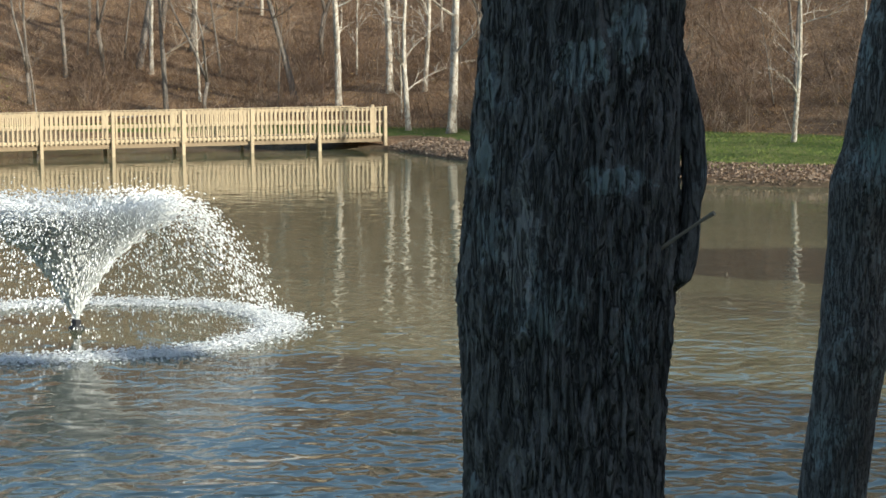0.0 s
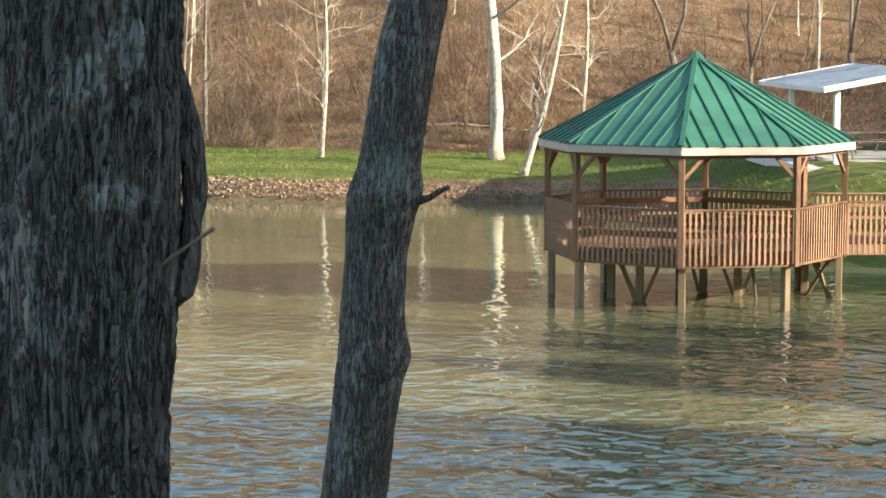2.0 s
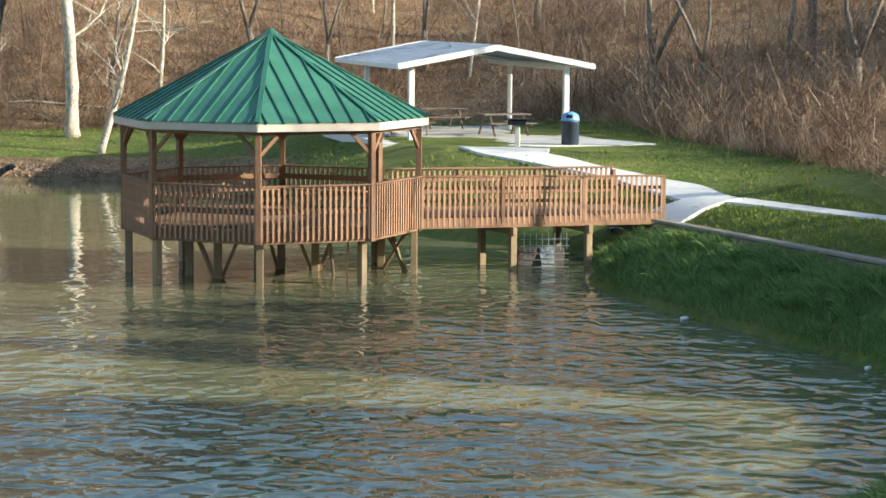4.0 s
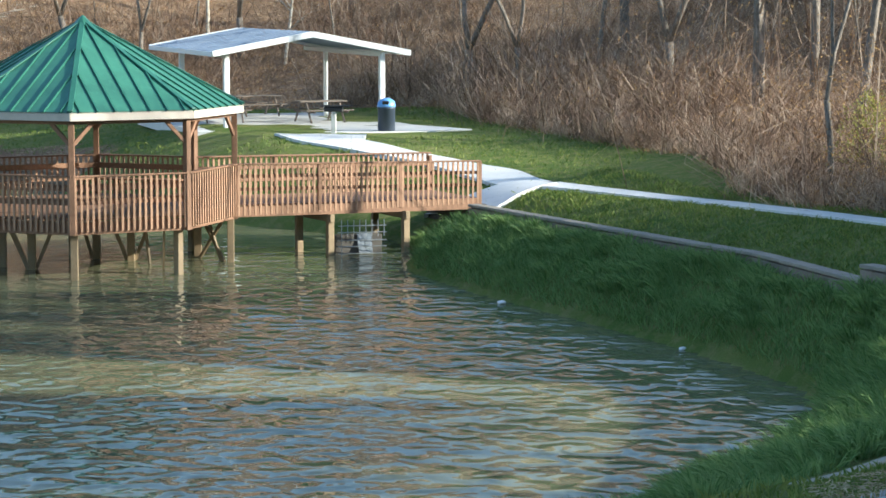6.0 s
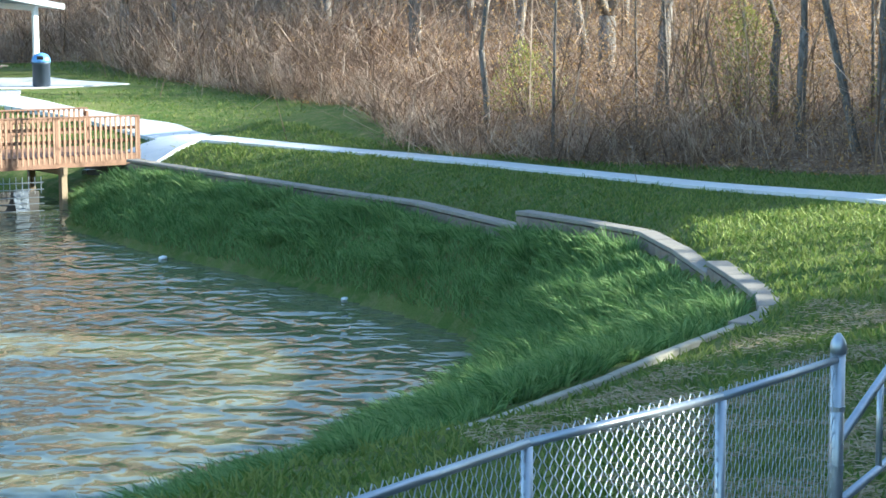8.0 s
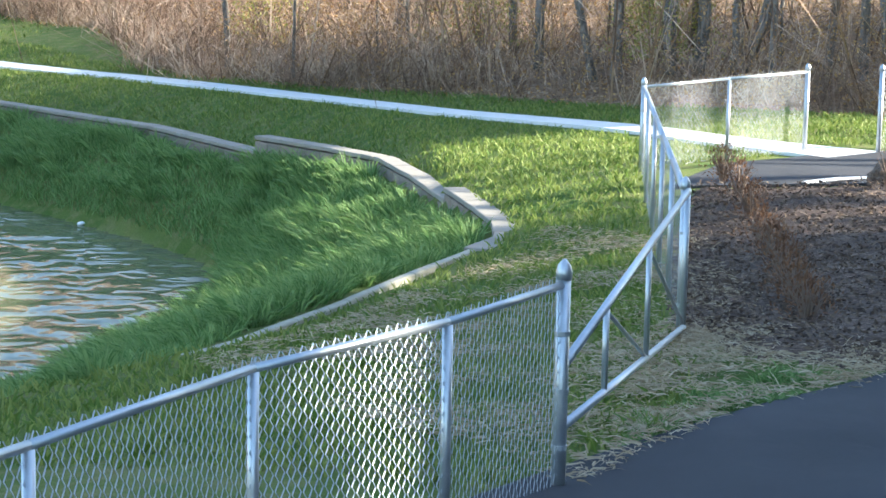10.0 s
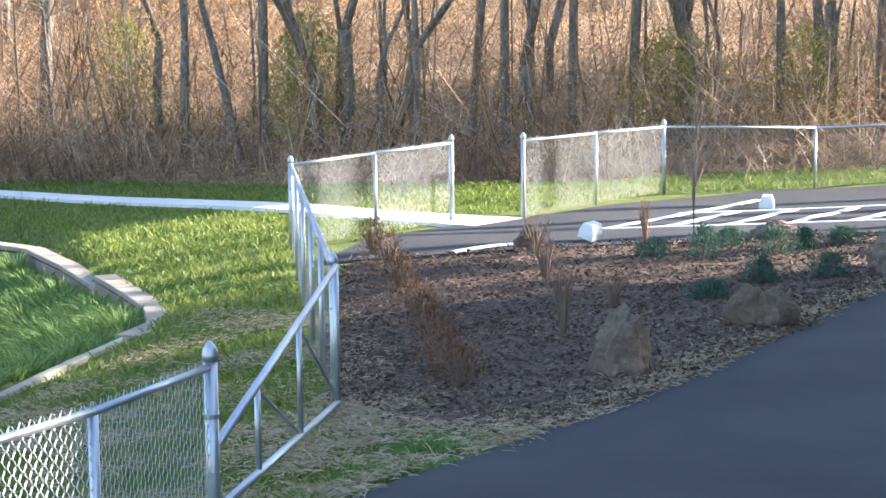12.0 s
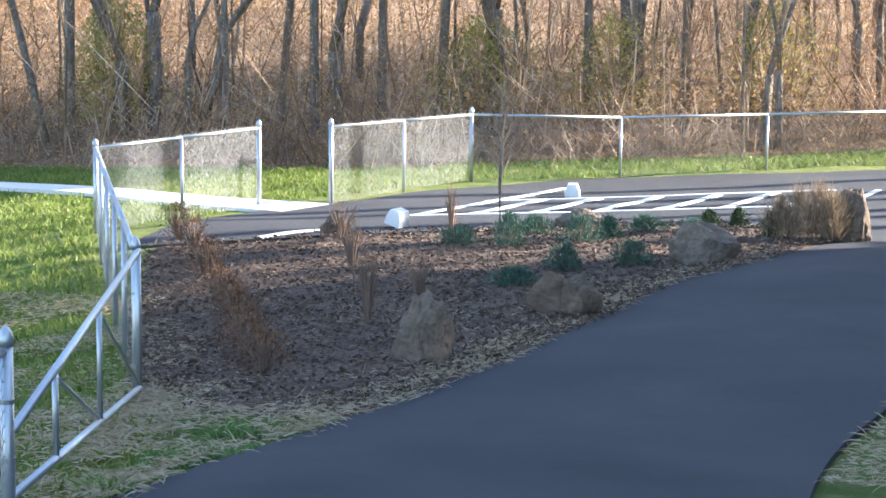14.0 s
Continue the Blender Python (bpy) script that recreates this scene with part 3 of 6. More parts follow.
bmesh.ops.create_cone(bm, cap_ends=True, segments=8, radius1=0.2, radius2=0.03, depth=0.16, matrix=pose(GZX, GZY, APEX + 0.03))
part("roof_cap", bm, M_GREEN_D, roof_part)
for k in range(8):
    p = octo(GZR, k)
    t = GPH + 45 * k
    bm = box((0.14, 0.14, EAVE - 0.25 - (DECK - 0.35)), (*p, (EAVE - 0.25 + DECK - 0.35) / 2), 0.008, (0, 0, t))
    part("post", bm, M_RAIL, gz)
    for s in (1, -1):
        q = octo(GZR, k + s)
        d = (q - p).normalized()
        bm = bmesh.new()
        add_beam(bm, (*(p + d * 0.05), EAVE - 0.75), (*(p + d * 0.5), EAVE - 0.27), 0.07, 0.09, 0.005)
        part("brace", bm, M_RAIL, gz)
    if k != 0:
        rail_run(gz, octo(GZR + 0.02, k), octo(GZR + 0.02, k + 1), DECK + 1.0, DECK + 1.0, DECK, M_RAIL, PICKET, 0.134, 1.26)
        bm = bmesh.new()
        add_beam(bm, (*octo(GZR - 0.42, k), DECK + 0.42), (*octo(GZR - 0.42, k + 1), DECK + 0.42), 0.42, 0.05, 0.006)
        part("bench_seat", bm, M_RAIL, gz)
        bm = bmesh.new()
        add_beam(bm, (*octo(GZR - 0.1, k), DECK + 0.74), (*octo(GZR - 0.1, k + 1), DECK + 0.74), 0.035, 0.13, 0.005)
        part("bench_back", bm, M_RAIL, gz)
    bm = bmesh.new()
    add_beam(bm, (*octo(GZR - 0.03, k), DECK - 0.2), (*octo(GZR - 0.03, k + 1), DECK - 0.2), 0.05, 0.3, 0.006)
    part("rim_joist", bm, M_RAIL, gz)
    # the outer piles stand a little inside the posts
    p = octo(GZR * (0.91 if k in (6, 7) else 0.97), k)
    part("stilt", box((0.17, 0.17, 2.2), (*p, DECK - 0.34 - 1.1), 0.012, (0, 0, t)), M_PILE, gz, "square timber pile standing in the water")
for x, y in ((-37.35, 39.5), (-36.4, 39.5), (-36.5, 41.95), (-35.55, 42.15), (-34.6, 43.6), (-37.6, 42.3)):
    part("stilt", box((0.19, 0.19, 2.2), (x, y, DECK - 0.34 - 1.1), 0.012, (0, 0, GPH)), M_PILE, gz, "dark square timber pile below the deck")
# slanting braces that splay up from the feet of the inner piles to the deck joists
SIDE = Vector((0.77, 0.64))
for x, y, reach in ((-36.4, 39.5, 0.46), (-35.55, 42.15, 0.42), (-36.5, 41.95, -0.3)):
    for k in (-1, 1):
        foot, head = Vector((x, y)) + SIDE * 0.1 * k, Vector((x, y)) + SIDE * (0.1 + abs(reach)) * k
        part("cross_brace", add_beam(bmesh.new(), (*foot, 0.02), (*head, DECK - 0.3), 0.045, 0.09), M_PILE, gz)
        if reach < 0:
            break
for a, b in (((-34.5, 43.55), (-33.4, 43.15)), ((-34.15, 43.4), (-33.55, 43.2)), ((-37.2, 39.55), (-36.75, 39.75)), ((-35.0, 42.0), (-34.75, 41.9)), ((-33.3, 40.7), (-33.75, 41.2))):
    part("cross_brace", add_beam(bmesh.new(), (*a, DECK - 0.3), (*b, 0.0), 0.045, 0.085), M_PILE, gz)
    if a[0] == -34.5:
        part("cross_brace", add_beam(bmesh.new(), (*b, DECK - 0.3), (*a, 0.0), 0.045, 0.085), M_PILE, gz)
deck_plank = {}
ux, uy = Vector((math.cos(radians(59.2)), math.sin(radians(59.2)))), Vector((-math.sin(radians(59.2)), math.cos(radians(59.2))))
ap = GZR * math.cos(radians(22.5))
for i in range(-24, 25):
    off = i * 0.146
    lim = min(ap, ap + ap * math.tan(radians(22.5)) - abs(off))
    if abs(off) > ap - 0.03 or lim < 0.1:
        continue
    c = Vector((GZX, GZY)) + uy * off
    key = round(lim, 2)
    if key not in deck_plank:
        deck_plank[key] = box_mesh("deck_plank", (2 * lim - 0.02, 0.138, 0.038), M_RAIL)
    piece("deck_plank", deck_plank[key], gz, pose(c.x, c.y, DECK - 0.022, 0, 0, 59.2))

# ---- bridge from the gazebo to the bank ----
br = tagged(new("footbridge"), "short timber footbridge with picket railings", "bridge")
E0, F0 = octo(GZR + 0.02, 0), octo(GZR + 0.02, 1)
E1, F1 = Vector((-29.8, 49.35)), Vector((-32.13, 50.6))
BT = 59.7
rail_run(br, E0, E1, 2.42, 2.28, DECK, M_RAIL, PICKET, 0.145, 1.26, 0.86)
rail_run(br, F1, F0, 2.33, 2.42, DECK, M_RAIL, PICKET, 0.145, 1.26)
for a, b in ((E0, E1), (F0, F1)):
    for f in (0.33, 0.66, 0.999):
        q = a + (b - a) * f
        part("post", box((0.09, 0.09, 1.15), (q.x, q.y, 1.82 - 0.13 * f), 0.006, (0, 0, BT)), M_RAIL, br)
    bm = bmesh.new()
    add_beam(bm, (*a, DECK - 0.18), (*b, DECK - 0.27), 0.06, 0.26, 0.006)
    part("side_joist", bm, M_RAIL, br)
plank = box_mesh("deck_plank", (0.143, 2.72, 0.038), M_RAIL)
m0, m1 = (E0 + F0) / 2, (E1 + F1) / 2
for i in range(46):
    f = (i + 0.5) / 46
    c = m0.lerp(m1, f)
    piece("deck_plank", plank, br, pose(c.x, c.y, DECK - 0.022 - 0.10 * f, 0, 0, BT))
for x, y, low in ((-31.95, 45.6, -0.9), (-30.85, 47.4, -0.5), (-33.2, 46.0, -0.9), (-32.6, 48.6, -0.5)):
    part("stilt", box((0.17, 0.17, DECK - 0.36 - low), (x, y, (DECK - 0.36 + low) / 2), 0.012, (0, 0, BT)), M_PILE, br, "square timber pile")
for a, b in (((-31.8, 45.5), (-33.6, 46.5)), ((-30.7, 47.3), (-33.0, 48.7))):
    part("cap_beam", add_beam(bmesh.new(), (*a, DECK - 0.44), (*b, DECK - 0.44), 0.12, 0.2, 0.008), M_PILE, br)
# concrete with the bank's shade under the footbridge put into its dark colour
M_DARKCONC = plain("shade_dark_concrete", (0.10, 0.09, 0.075), 0.9, var=0.35, scale=3, bump=0.006)
part("abutment", box((0.3, 2.9, 1.5), (*(m1 + (m1 - m0).normalized() * 0.05), 0.40), 0.02, (0, 0, BT)), M_DARKCONC, br, "concrete abutment coloured dark for the shade under the footbridge")
# welded wire debris guard below the bridge
guard = tagged(new("wire_guard"), "pale welded wire debris guard below the footbridge", "grate")
g0, g1 = Vector((-31.88, 45.85)), Vector((-31.0, 46.75))
for z in (0.04, 0.22, 0.38, 0.58, 0.75):
    part("bar", add_rod(bmesh.new(), (*g0, z), (*g1, z), 0.013, seg=5), M_STEEL, guard)
for i in range(8):
    c = g0.lerp(g1, (i + 0.6) / 8)
    part("bar", add_rod(bmesh.new(), (*c, 0.48 if 0 < i else -0.3), (*c, 0.90), 0.011, seg=5), M_STEEL, guard)
# small weir behind the guard, its sheet of falling water and the stones at its foot
weir = tagged(new("outfall"), "low concrete outfall spilling white water under the footbridge", "outfall")
w0, w1 = g0 + Vector((-0.25, 0.15)), g1 + Vector((-0.35, 0.25))
part("sill", add_beam(bmesh.new(), (*w0, 0.17), (*w1, 0.17), 0.25, 0.66, 0.02), M_DARKCONC, weir)
bm = bmesh.new()
mid = w0.lerp(w1, 0.62)
along = (w1 - w0).normalized()
outw = Vector((along.y, -along.x))
rows_ = []
for j in range(9):
    f = j / 8
    drop = mid + outw * (0.10 + 0.16 * f)
    rows_.append([bm.verts.new((*(drop + along * (k / 6 - 0.5) * (0.42 - 0.06 * f) + outw * 0.02 * math.sin(k * 2.1 + j)), 0.53 - 0.52 * f ** 1.8)) for k in range(7)])
for ra, rb in zip(rows_, rows_[1:]):
    for k in range(6):
        bm.faces.new((ra[k], ra[k + 1], rb[k + 1], rb[k]))
bmesh.ops.solidify(bm, geom=bm.faces[:], thickness=0.03)
M_SPILL = plain("spilling_water", (0.34, 0.38, 0.42), 0.2, var=0.35, scale=9)
part("water_sheet", bm, M_SPILL, weir, "thin falling sheet of white water", True)

# ---- long dock on the far shore ----
dock = tagged(new("boardwalk"), "long pale timber boardwalk with picket railing on posts", "boardwalk")
d0, d1 = Vector((-102.6, 25.0)), Vector((-97.45, 53.0))
dn = (d1 - d0).normalized()
dside = Vector((dn.y, -dn.x))
for off in (0.0, -2.0):
    a, b = d0 + dside * off, d1 + dside * off - dn * (1.0 if off else 0)
    rail_run(dock, a, b, 2.14, 2.12, 0.8, M_DOCK, PICKET_D, 0.225, 1.50, rails=(0.12, 0.72, 1.36), cap=0.16)
for i in range(9):
    for off in (0.04, -2.04):
        c = d1 - dn * (0.05 + i * 3.45) + dside * off
        part("post", box((0.16, 0.16, 2.9), (c.x, c.y, 0.72), 0.01, (0, 0, math.degrees(math.atan2(dn.y, dn.x)))), M_DOCK, dock)
bm = bmesh.new()
add_beam(bm, (*(d0 - dside), 0.72), (*(d1 - dside), 0.72), 2.0, 0.1, 0.01)
part("deck", bm, M_DOCK, dock)
for off in (-0.1, -1.9):
    bm = bmesh.new()
    add_beam(bm, (*(d0 + dside * off), 0.52), (*(d1 + dside * off), 0.52), 0.08, 0.26, 0.01)
    part("joist", bm, M_PILE, dock)

# ---- open picnic shelter ----
M_SHELTER = metal_roof("pale_blue_steel_roof", (0.22, 0.28, 0.37), 0.45)
SA, SU, SV = Vector((-45.6, 58.3)), Vector((0.63, 0.777)), Vector((-0.777, 0.63))
shel = tagged(new("picnic_shelter"), "open picnic shelter with low gabled metal roof", "shelter")
SW, SD, SE, SP = 6.9, 10.5, 4.72, 5.36


def sp(u, v, z):
    p = SA + SU * u + SV * v
    return Vector((p.x, p.y, z))


for u0, u1, z0, z1 in ((0, SW / 2, SE, SP), (SW / 2, SW, SP, SE)):
    bm = bmesh.new()
    vs = [bm.verts.new(sp(u, v, z + dz)) for dz in (0, -0.07) for u, v, z in ((u0, 0, z0), (u1, 0, z1), (u1, SD, z1), (u0, SD, z0))]
    for f in ((0, 1, 2, 3), (7, 6, 5, 4), (0, 4, 5, 1), (1, 5, 6, 2), (2, 6, 7, 3), (3, 7, 4, 0)):
        bm.faces.new([vs[i] for i in f])
    bmesh.ops.recalc_face_normals(bm, faces=bm.faces)
    slope = part("roof_slope", bm, M_SHELTER, shel)
    for j in range(1, 14):
        v = SD * j / 14
        bm = bmesh.new()
        add_beam(bm, sp(u0, v, z0 + 0.02), sp(u1, v, z1 + 0.02), 0.035, 0.03)
        part("roof_rib", bm, M_SHELTER, slope)
    for v in (-0.03, SD + 0.03):
        bm = bmesh.new()
        add_beam(bm, sp(u0, v, z0 - 0.07), sp(u1, v, z1 - 0.07), 0.05, 0.2, 0.01)
        part("fascia", bm, M_WHITE, shel, "white fascia trim")
for u in (-0.02, SW + 0.02):
    bm = bmesh.new()
    add_beam(bm, sp(u, 0, SE - 0.08), sp(u, SD, SE - 0.08), 0.05, 0.16, 0.01)
    part("eave_trim", bm, M_WHITE, shel)
tsh = math.degrees(math.atan2(SU.y, SU.x))
for u in (0.55, SW - 0.9):
    for v in (0.35, 7.4):
        p = sp(u, v, 0)
        bm = bmesh.new()
        if v > 1 and u > 2:
            for s in (-0.12, 0.12):
                add_rod(bm, (p.x + s * SV.x, p.y + s * SV.y, 2.05), (p.x + s * SV.x, p.y + s * SV.y, SE - 0.1), 0.05, seg=8)
        else:
            add_box(bm, pose(p.x, p.y, (2.05 + SE - 0.1) / 2, 0, 0, tsh), (0.19, 0.19, SE - 0.1 - 2.05), 0.02)
            add_box(bm, pose(p.x, p.y, 2.12, 0, 0, tsh), (0.26, 0.26, 0.06), 0.01)
        part("column", bm, M_WHITE, shel, "white steel column")
    bm = bmesh.new()
    add_beam(bm, sp(u, 0.2, SE - 0.12), sp(u, SD - 0.2, SE - 0.12), 0.12, 0.16, 0.01)
    part("side_beam", bm, M_WHITE, shel)


def slab(name, pts, z, thick, mat, label, cat="pavement"):
    bm = bmesh.new()
    top = [bm.verts.new((x, y, z)) for x, y in pts]
    f = bm.faces.new(top)
    if f.normal.z < 0:
        f.normal_flip()
    r = bmesh.ops.extrude_face_region(bm, geom=[f])
    for v in r["geom"]:
        if isinstance(v, bmesh.types.BMVert):
            v.co.z -= thick
    bmesh.ops.recalc_face_normals(bm, faces=bm.faces)
    return tagged(mesh_ob(name, bm, mat), label, cat, kind="structure")


def sq(u, v):
    p = SA + SU * u + SV * v
    return (p.x, p.y)


slab("pavement", [sq(-0.6, -0.3), sq(2.2, -1.0), sq(4.0, -2.2), sq(SW - 0.6, -2.2), sq(SW + 1.7, -1.6), sq(SW + 0.6, 1.5), sq(SW + 0.4, SD), sq(-0.5, SD)], 2.10, 0.35, M_CONC, "bright concrete slab under the picnic shelter")

M_GREYWOOD = wood_mat("grey_table_wood", (0.26, 0.21, 0.17), (0.13, 0.10, 0.085))
M_BIN = plain("dark_blue_steel", (0.035, 0.05, 0.075), 0.5, var=0.2)
M_LID = plain("light_blue_plastic", (0.16, 0.36, 0.72), 0.35, var=0.1)
M_BLACK = plain("black_steel", (0.02, 0.02, 0.022), 0.55, var=0.3)


def picnic_table(at, turn):
    t = thing("picnic_table", at, turn, label="weathered timber picnic table with fixed benches", category="table", group="picnic tables")
    board = box_mesh("board", (1.85, 0.14, 0.04), M_GREYWOOD, 0.005)
    for j in range(5):
        piece("board", board, t, pose(0, (j - 2) * 0.15, 0.75))
    for s in (-1, 1):
        piece("bench_board", board, t, pose(0, s * 0.70, 0.45))
        piece("bench_board", board, t, pose(0, s * 0.84, 0.45))
        for e in (-0.65, 0.65):
            part("leg", add_beam(bmesh.new(), (e, s * 0.22, 0.73), (e, s * 0.72, 0.0), 0.045, 0.09, 0.004), M_GREYWOOD, t)
    for e in (-0.65, 0.65):
        part("cross_bar", add_beam(bmesh.new(), (e + 0.045, -0.9, 0.40), (e + 0.045, 0.9, 0.40), 0.045, 0.09, 0.004), M_GREYWOOD, t)
    return t


tab = picnic_table((-45.7, 64.6, 2.10), 60)
copy_thing(tab, pose(-48.6, 62.6, 2.10, 0, 0, 50))
copy_thing(tab, pose(-50.2, 66.8, 2.10, 0, 0, 58))


def lathe(bm, prof, seg=20, at=(0, 0, 0)):
    rings = [[bm.verts.new((at[0] + r * math.cos(2 * math.pi * i / seg), at[1] + r * math.sin(2 * math.pi * i / seg), at[2] + z)) for i in range(seg)] for r, z in prof]
    for a, b in zip(rings, rings[1:]):
        for i in range(seg):
            bm.faces.new((a[i], a[(i + 1) % seg], b[(i + 1) % seg], b[i]))
    bm.faces.new(rings[0][::-1])
    bm.faces.new(rings[-1])
    return bm


bin_ = thing("litter_bin", (-40.75, 61.45, 2.10), label="dark round litter bin with light blue domed lid", category="bin")
part("barrel", lathe(bmesh.new(), [(0.26, 0.0), (0.29, 0.03), (0.29, 0.72), (0.31, 0.74), (0.31, 0.80), (0.28, 0.82)]), M_BIN, bin_, "", True)
bm = lathe(bmesh.new(), [(0.31, 0.80), (0.31, 0.86), (0.28, 0.97), (0.20, 1.05), (0.08, 1.10), (0.02, 1.105)])
part("lid", bm, M_LID, bin_, "light blue domed plastic lid", True)
part("opening", box((0.1, 0.22, 0.12), (0.235, -0.12, 0.95), 0.02, (0, 25, -30)), M_BLACK, bin_, "dark flap opening")
bin_.matrix_world = pose(-40.75, 61.45, 2.10, 0, 0, -35)

grill = thing("park_grill", (-41.6, 59.6, 2.08), 30, label="black steel park grill on a post", category="grill")
part("post", box((0.15, 0.15, 0.75), (0, 0, 0.30), 0.01), M_CONC, grill, "square pale post")
part("fire_box", box((0.62, 0.42, 0.16), (0, 0, 0.80), 0.02), M_BLACK, grill)
part("grate", box((0.95, 0.5, 0.025), (0.05, 0, 0.91), 0.005), M_BLACK, grill)
part("handle", add_rod(bmesh.new(), (0.5, 0.1, 0.91), (0.78, 0.1, 0.91), 0.012), M_BLACK, grill)

# ---- fountain ----
M_SPRAY = Mat("white_water", 0.25, spec=0.5)
M_SPRAY.color(M_SPRAY.mix(M_SPRAY.isl, (0.78, 0.80, 0.80), (0.95, 0.95, 0.93)))
M_SPRAY.b.inputs["Transmission Weight"].default_value = 0.12
M_SPRAY = M_SPRAY.m
FX, FY = -44.17, 16.53
fount = thing("fountain", (FX, FY, 0), label="floating pond fountain throwing a white umbrella of spray", category="fountain")
part("nozzle", lathe(bmesh.new(), [(0.05, -0.1), (0.17, -0.05), (0.17, 0.05), (0.11, 0.09), (0.10, 0.2), (0.06, 0.22)], 12), M_BLACK, fount, "black nozzle float", True)


def drops(n, place, seed, smin, smax, stretch=1.6):
    """Many little faceted drops; place(rng) gives a spot and a direction."""
    rng = random.Random(seed)
    verts, faces = [], []
    for _ in range(n):
        p, d = place(rng)
        s = rng.uniform(smin, smax)
        q = d.to_track_quat("Z", "Y")
        b = len(verts)
        for v in ((1, 0, 0), (-0.5, 0.87, 0), (-0.5, -0.87, 0), (0, 0, stretch), (0, 0, -stretch)):
            w = p + q @ (Vector(v) * s * rng.uniform(0.7, 1.3))
            verts.append((w.x, w.y, w.z))
        faces += [(b, b + 1, b + 3), (b + 1, b + 2, b + 3), (b + 2, b, b + 3), (b + 1, b, b + 4), (b + 2, b + 1, b + 4), (b, b + 2, b + 4)]
    me = bpy.data.meshes.new("spray")
    me.from_pydata(verts, [], faces)
    me.materials.append(M_SPRAY)
    return me


def arc(f, reach, high, a, rng, jit):
    r = reach * f
    z = 0.25 + high * (1 - (2 * f - 1) ** 2) - 0.25 * f
    p = Vector((r * math.cos(a), r * math.sin(a), z)) + Vector((rng.gauss(0, jit), rng.gauss(0, jit), rng.gauss(0, jit)))
    dz = -high * 4 * (2 * f - 1)
    d = Vector((reach * math.cos(a), reach * math.sin(a), dz)).normalized()
    p.z = max(0.02, p.z)
    return p, d


def rising(rng):
    f = rng.random() ** 0.8 * 0.5
    return arc(f, rng.gauss(4.25, 0.2), rng.gauss(2.5, 0.09) - 0.3 * rng.random() ** 3, rng.random() * 6.283, rng, 0.015 + 0.10 * f)


def falling(rng):
    f = 0.42 + rng.random() * 0.56
    return arc(f, rng.gauss(4.25, 0.22), rng.gauss(2.5, 0.14), rng.random() * 6.283, rng, 0.07)


def core(rng):
    f = rng.random() * 0.36
    return arc(f, rng.uniform(2.2, 4.25), rng.uniform(1.9, 2.5), rng.random() * 6.283, rng, 0.015)


for nm, me in (("rising_spray", drops(40000, rising, 1, 0.010, 0.027, 2.6)), ("falling_spray", drops(13000, falling, 2, 0.006, 0.019, 2.2)), ("jet", drops(20000, core, 3, 0.014, 0.036, 3.2))):
    ob = new(nm, me)
    ob.parent = fount
    tagged(ob, kind="stuff")


def foam_spot(rng):
    a = rng.random() * 6.283
    r = rng.gauss(4.2, 0.2) + 0.06 * math.sin(a * 7) + (abs(rng.gauss(0, 0.35)) if rng.random() < 0.25 else 0)
    return Vector((r * math.cos(a), r * math.sin(a), rng.uniform(0.0, 0.05 if rng.random() < .7 else 0.16))), Vector((rng.uniform(-.2, .2), rng.uniform(-.2, .2), 1)).normalized()


foam = new("foam", drops(24000, foam_spot, 4, 0.014, 0.050, 0.4))
foam.parent = fount
tagged(foam, "white foam ring where the spray lands", kind="stuff")


# ---- paths and asphalt, laid on the land ----
def resample(pts, n):
    pts = [Vector(p) for p in pts]
    cum = [0.0]
    for a, b in zip(pts, pts[1:]):
        cum.append(cum[-1] + (b - a).length)
    out = []
    for i in range(n):
        s = cum[-1] * i / (n - 1)
        k = min(max(j for j in range(len(cum)) if cum[j] <= s + 1e-9), len(pts) - 2)
        f = (s - cum[k]) / max(1e-9, cum[k + 1] - cum[k])
        out.append(pts[k].lerp(pts[k + 1], f))
    return out


def smooth_line(pts, n):
    """A rounded line through the corners."""
    p = resample(pts, n * 3)
    for _ in range(n // 2):
        p = [p[0]] + [(a + b * 2 + c) / 4 for a, b, c in zip(p, p[1:], p[2:])] + [p[-1]]
    return resample(p, n)


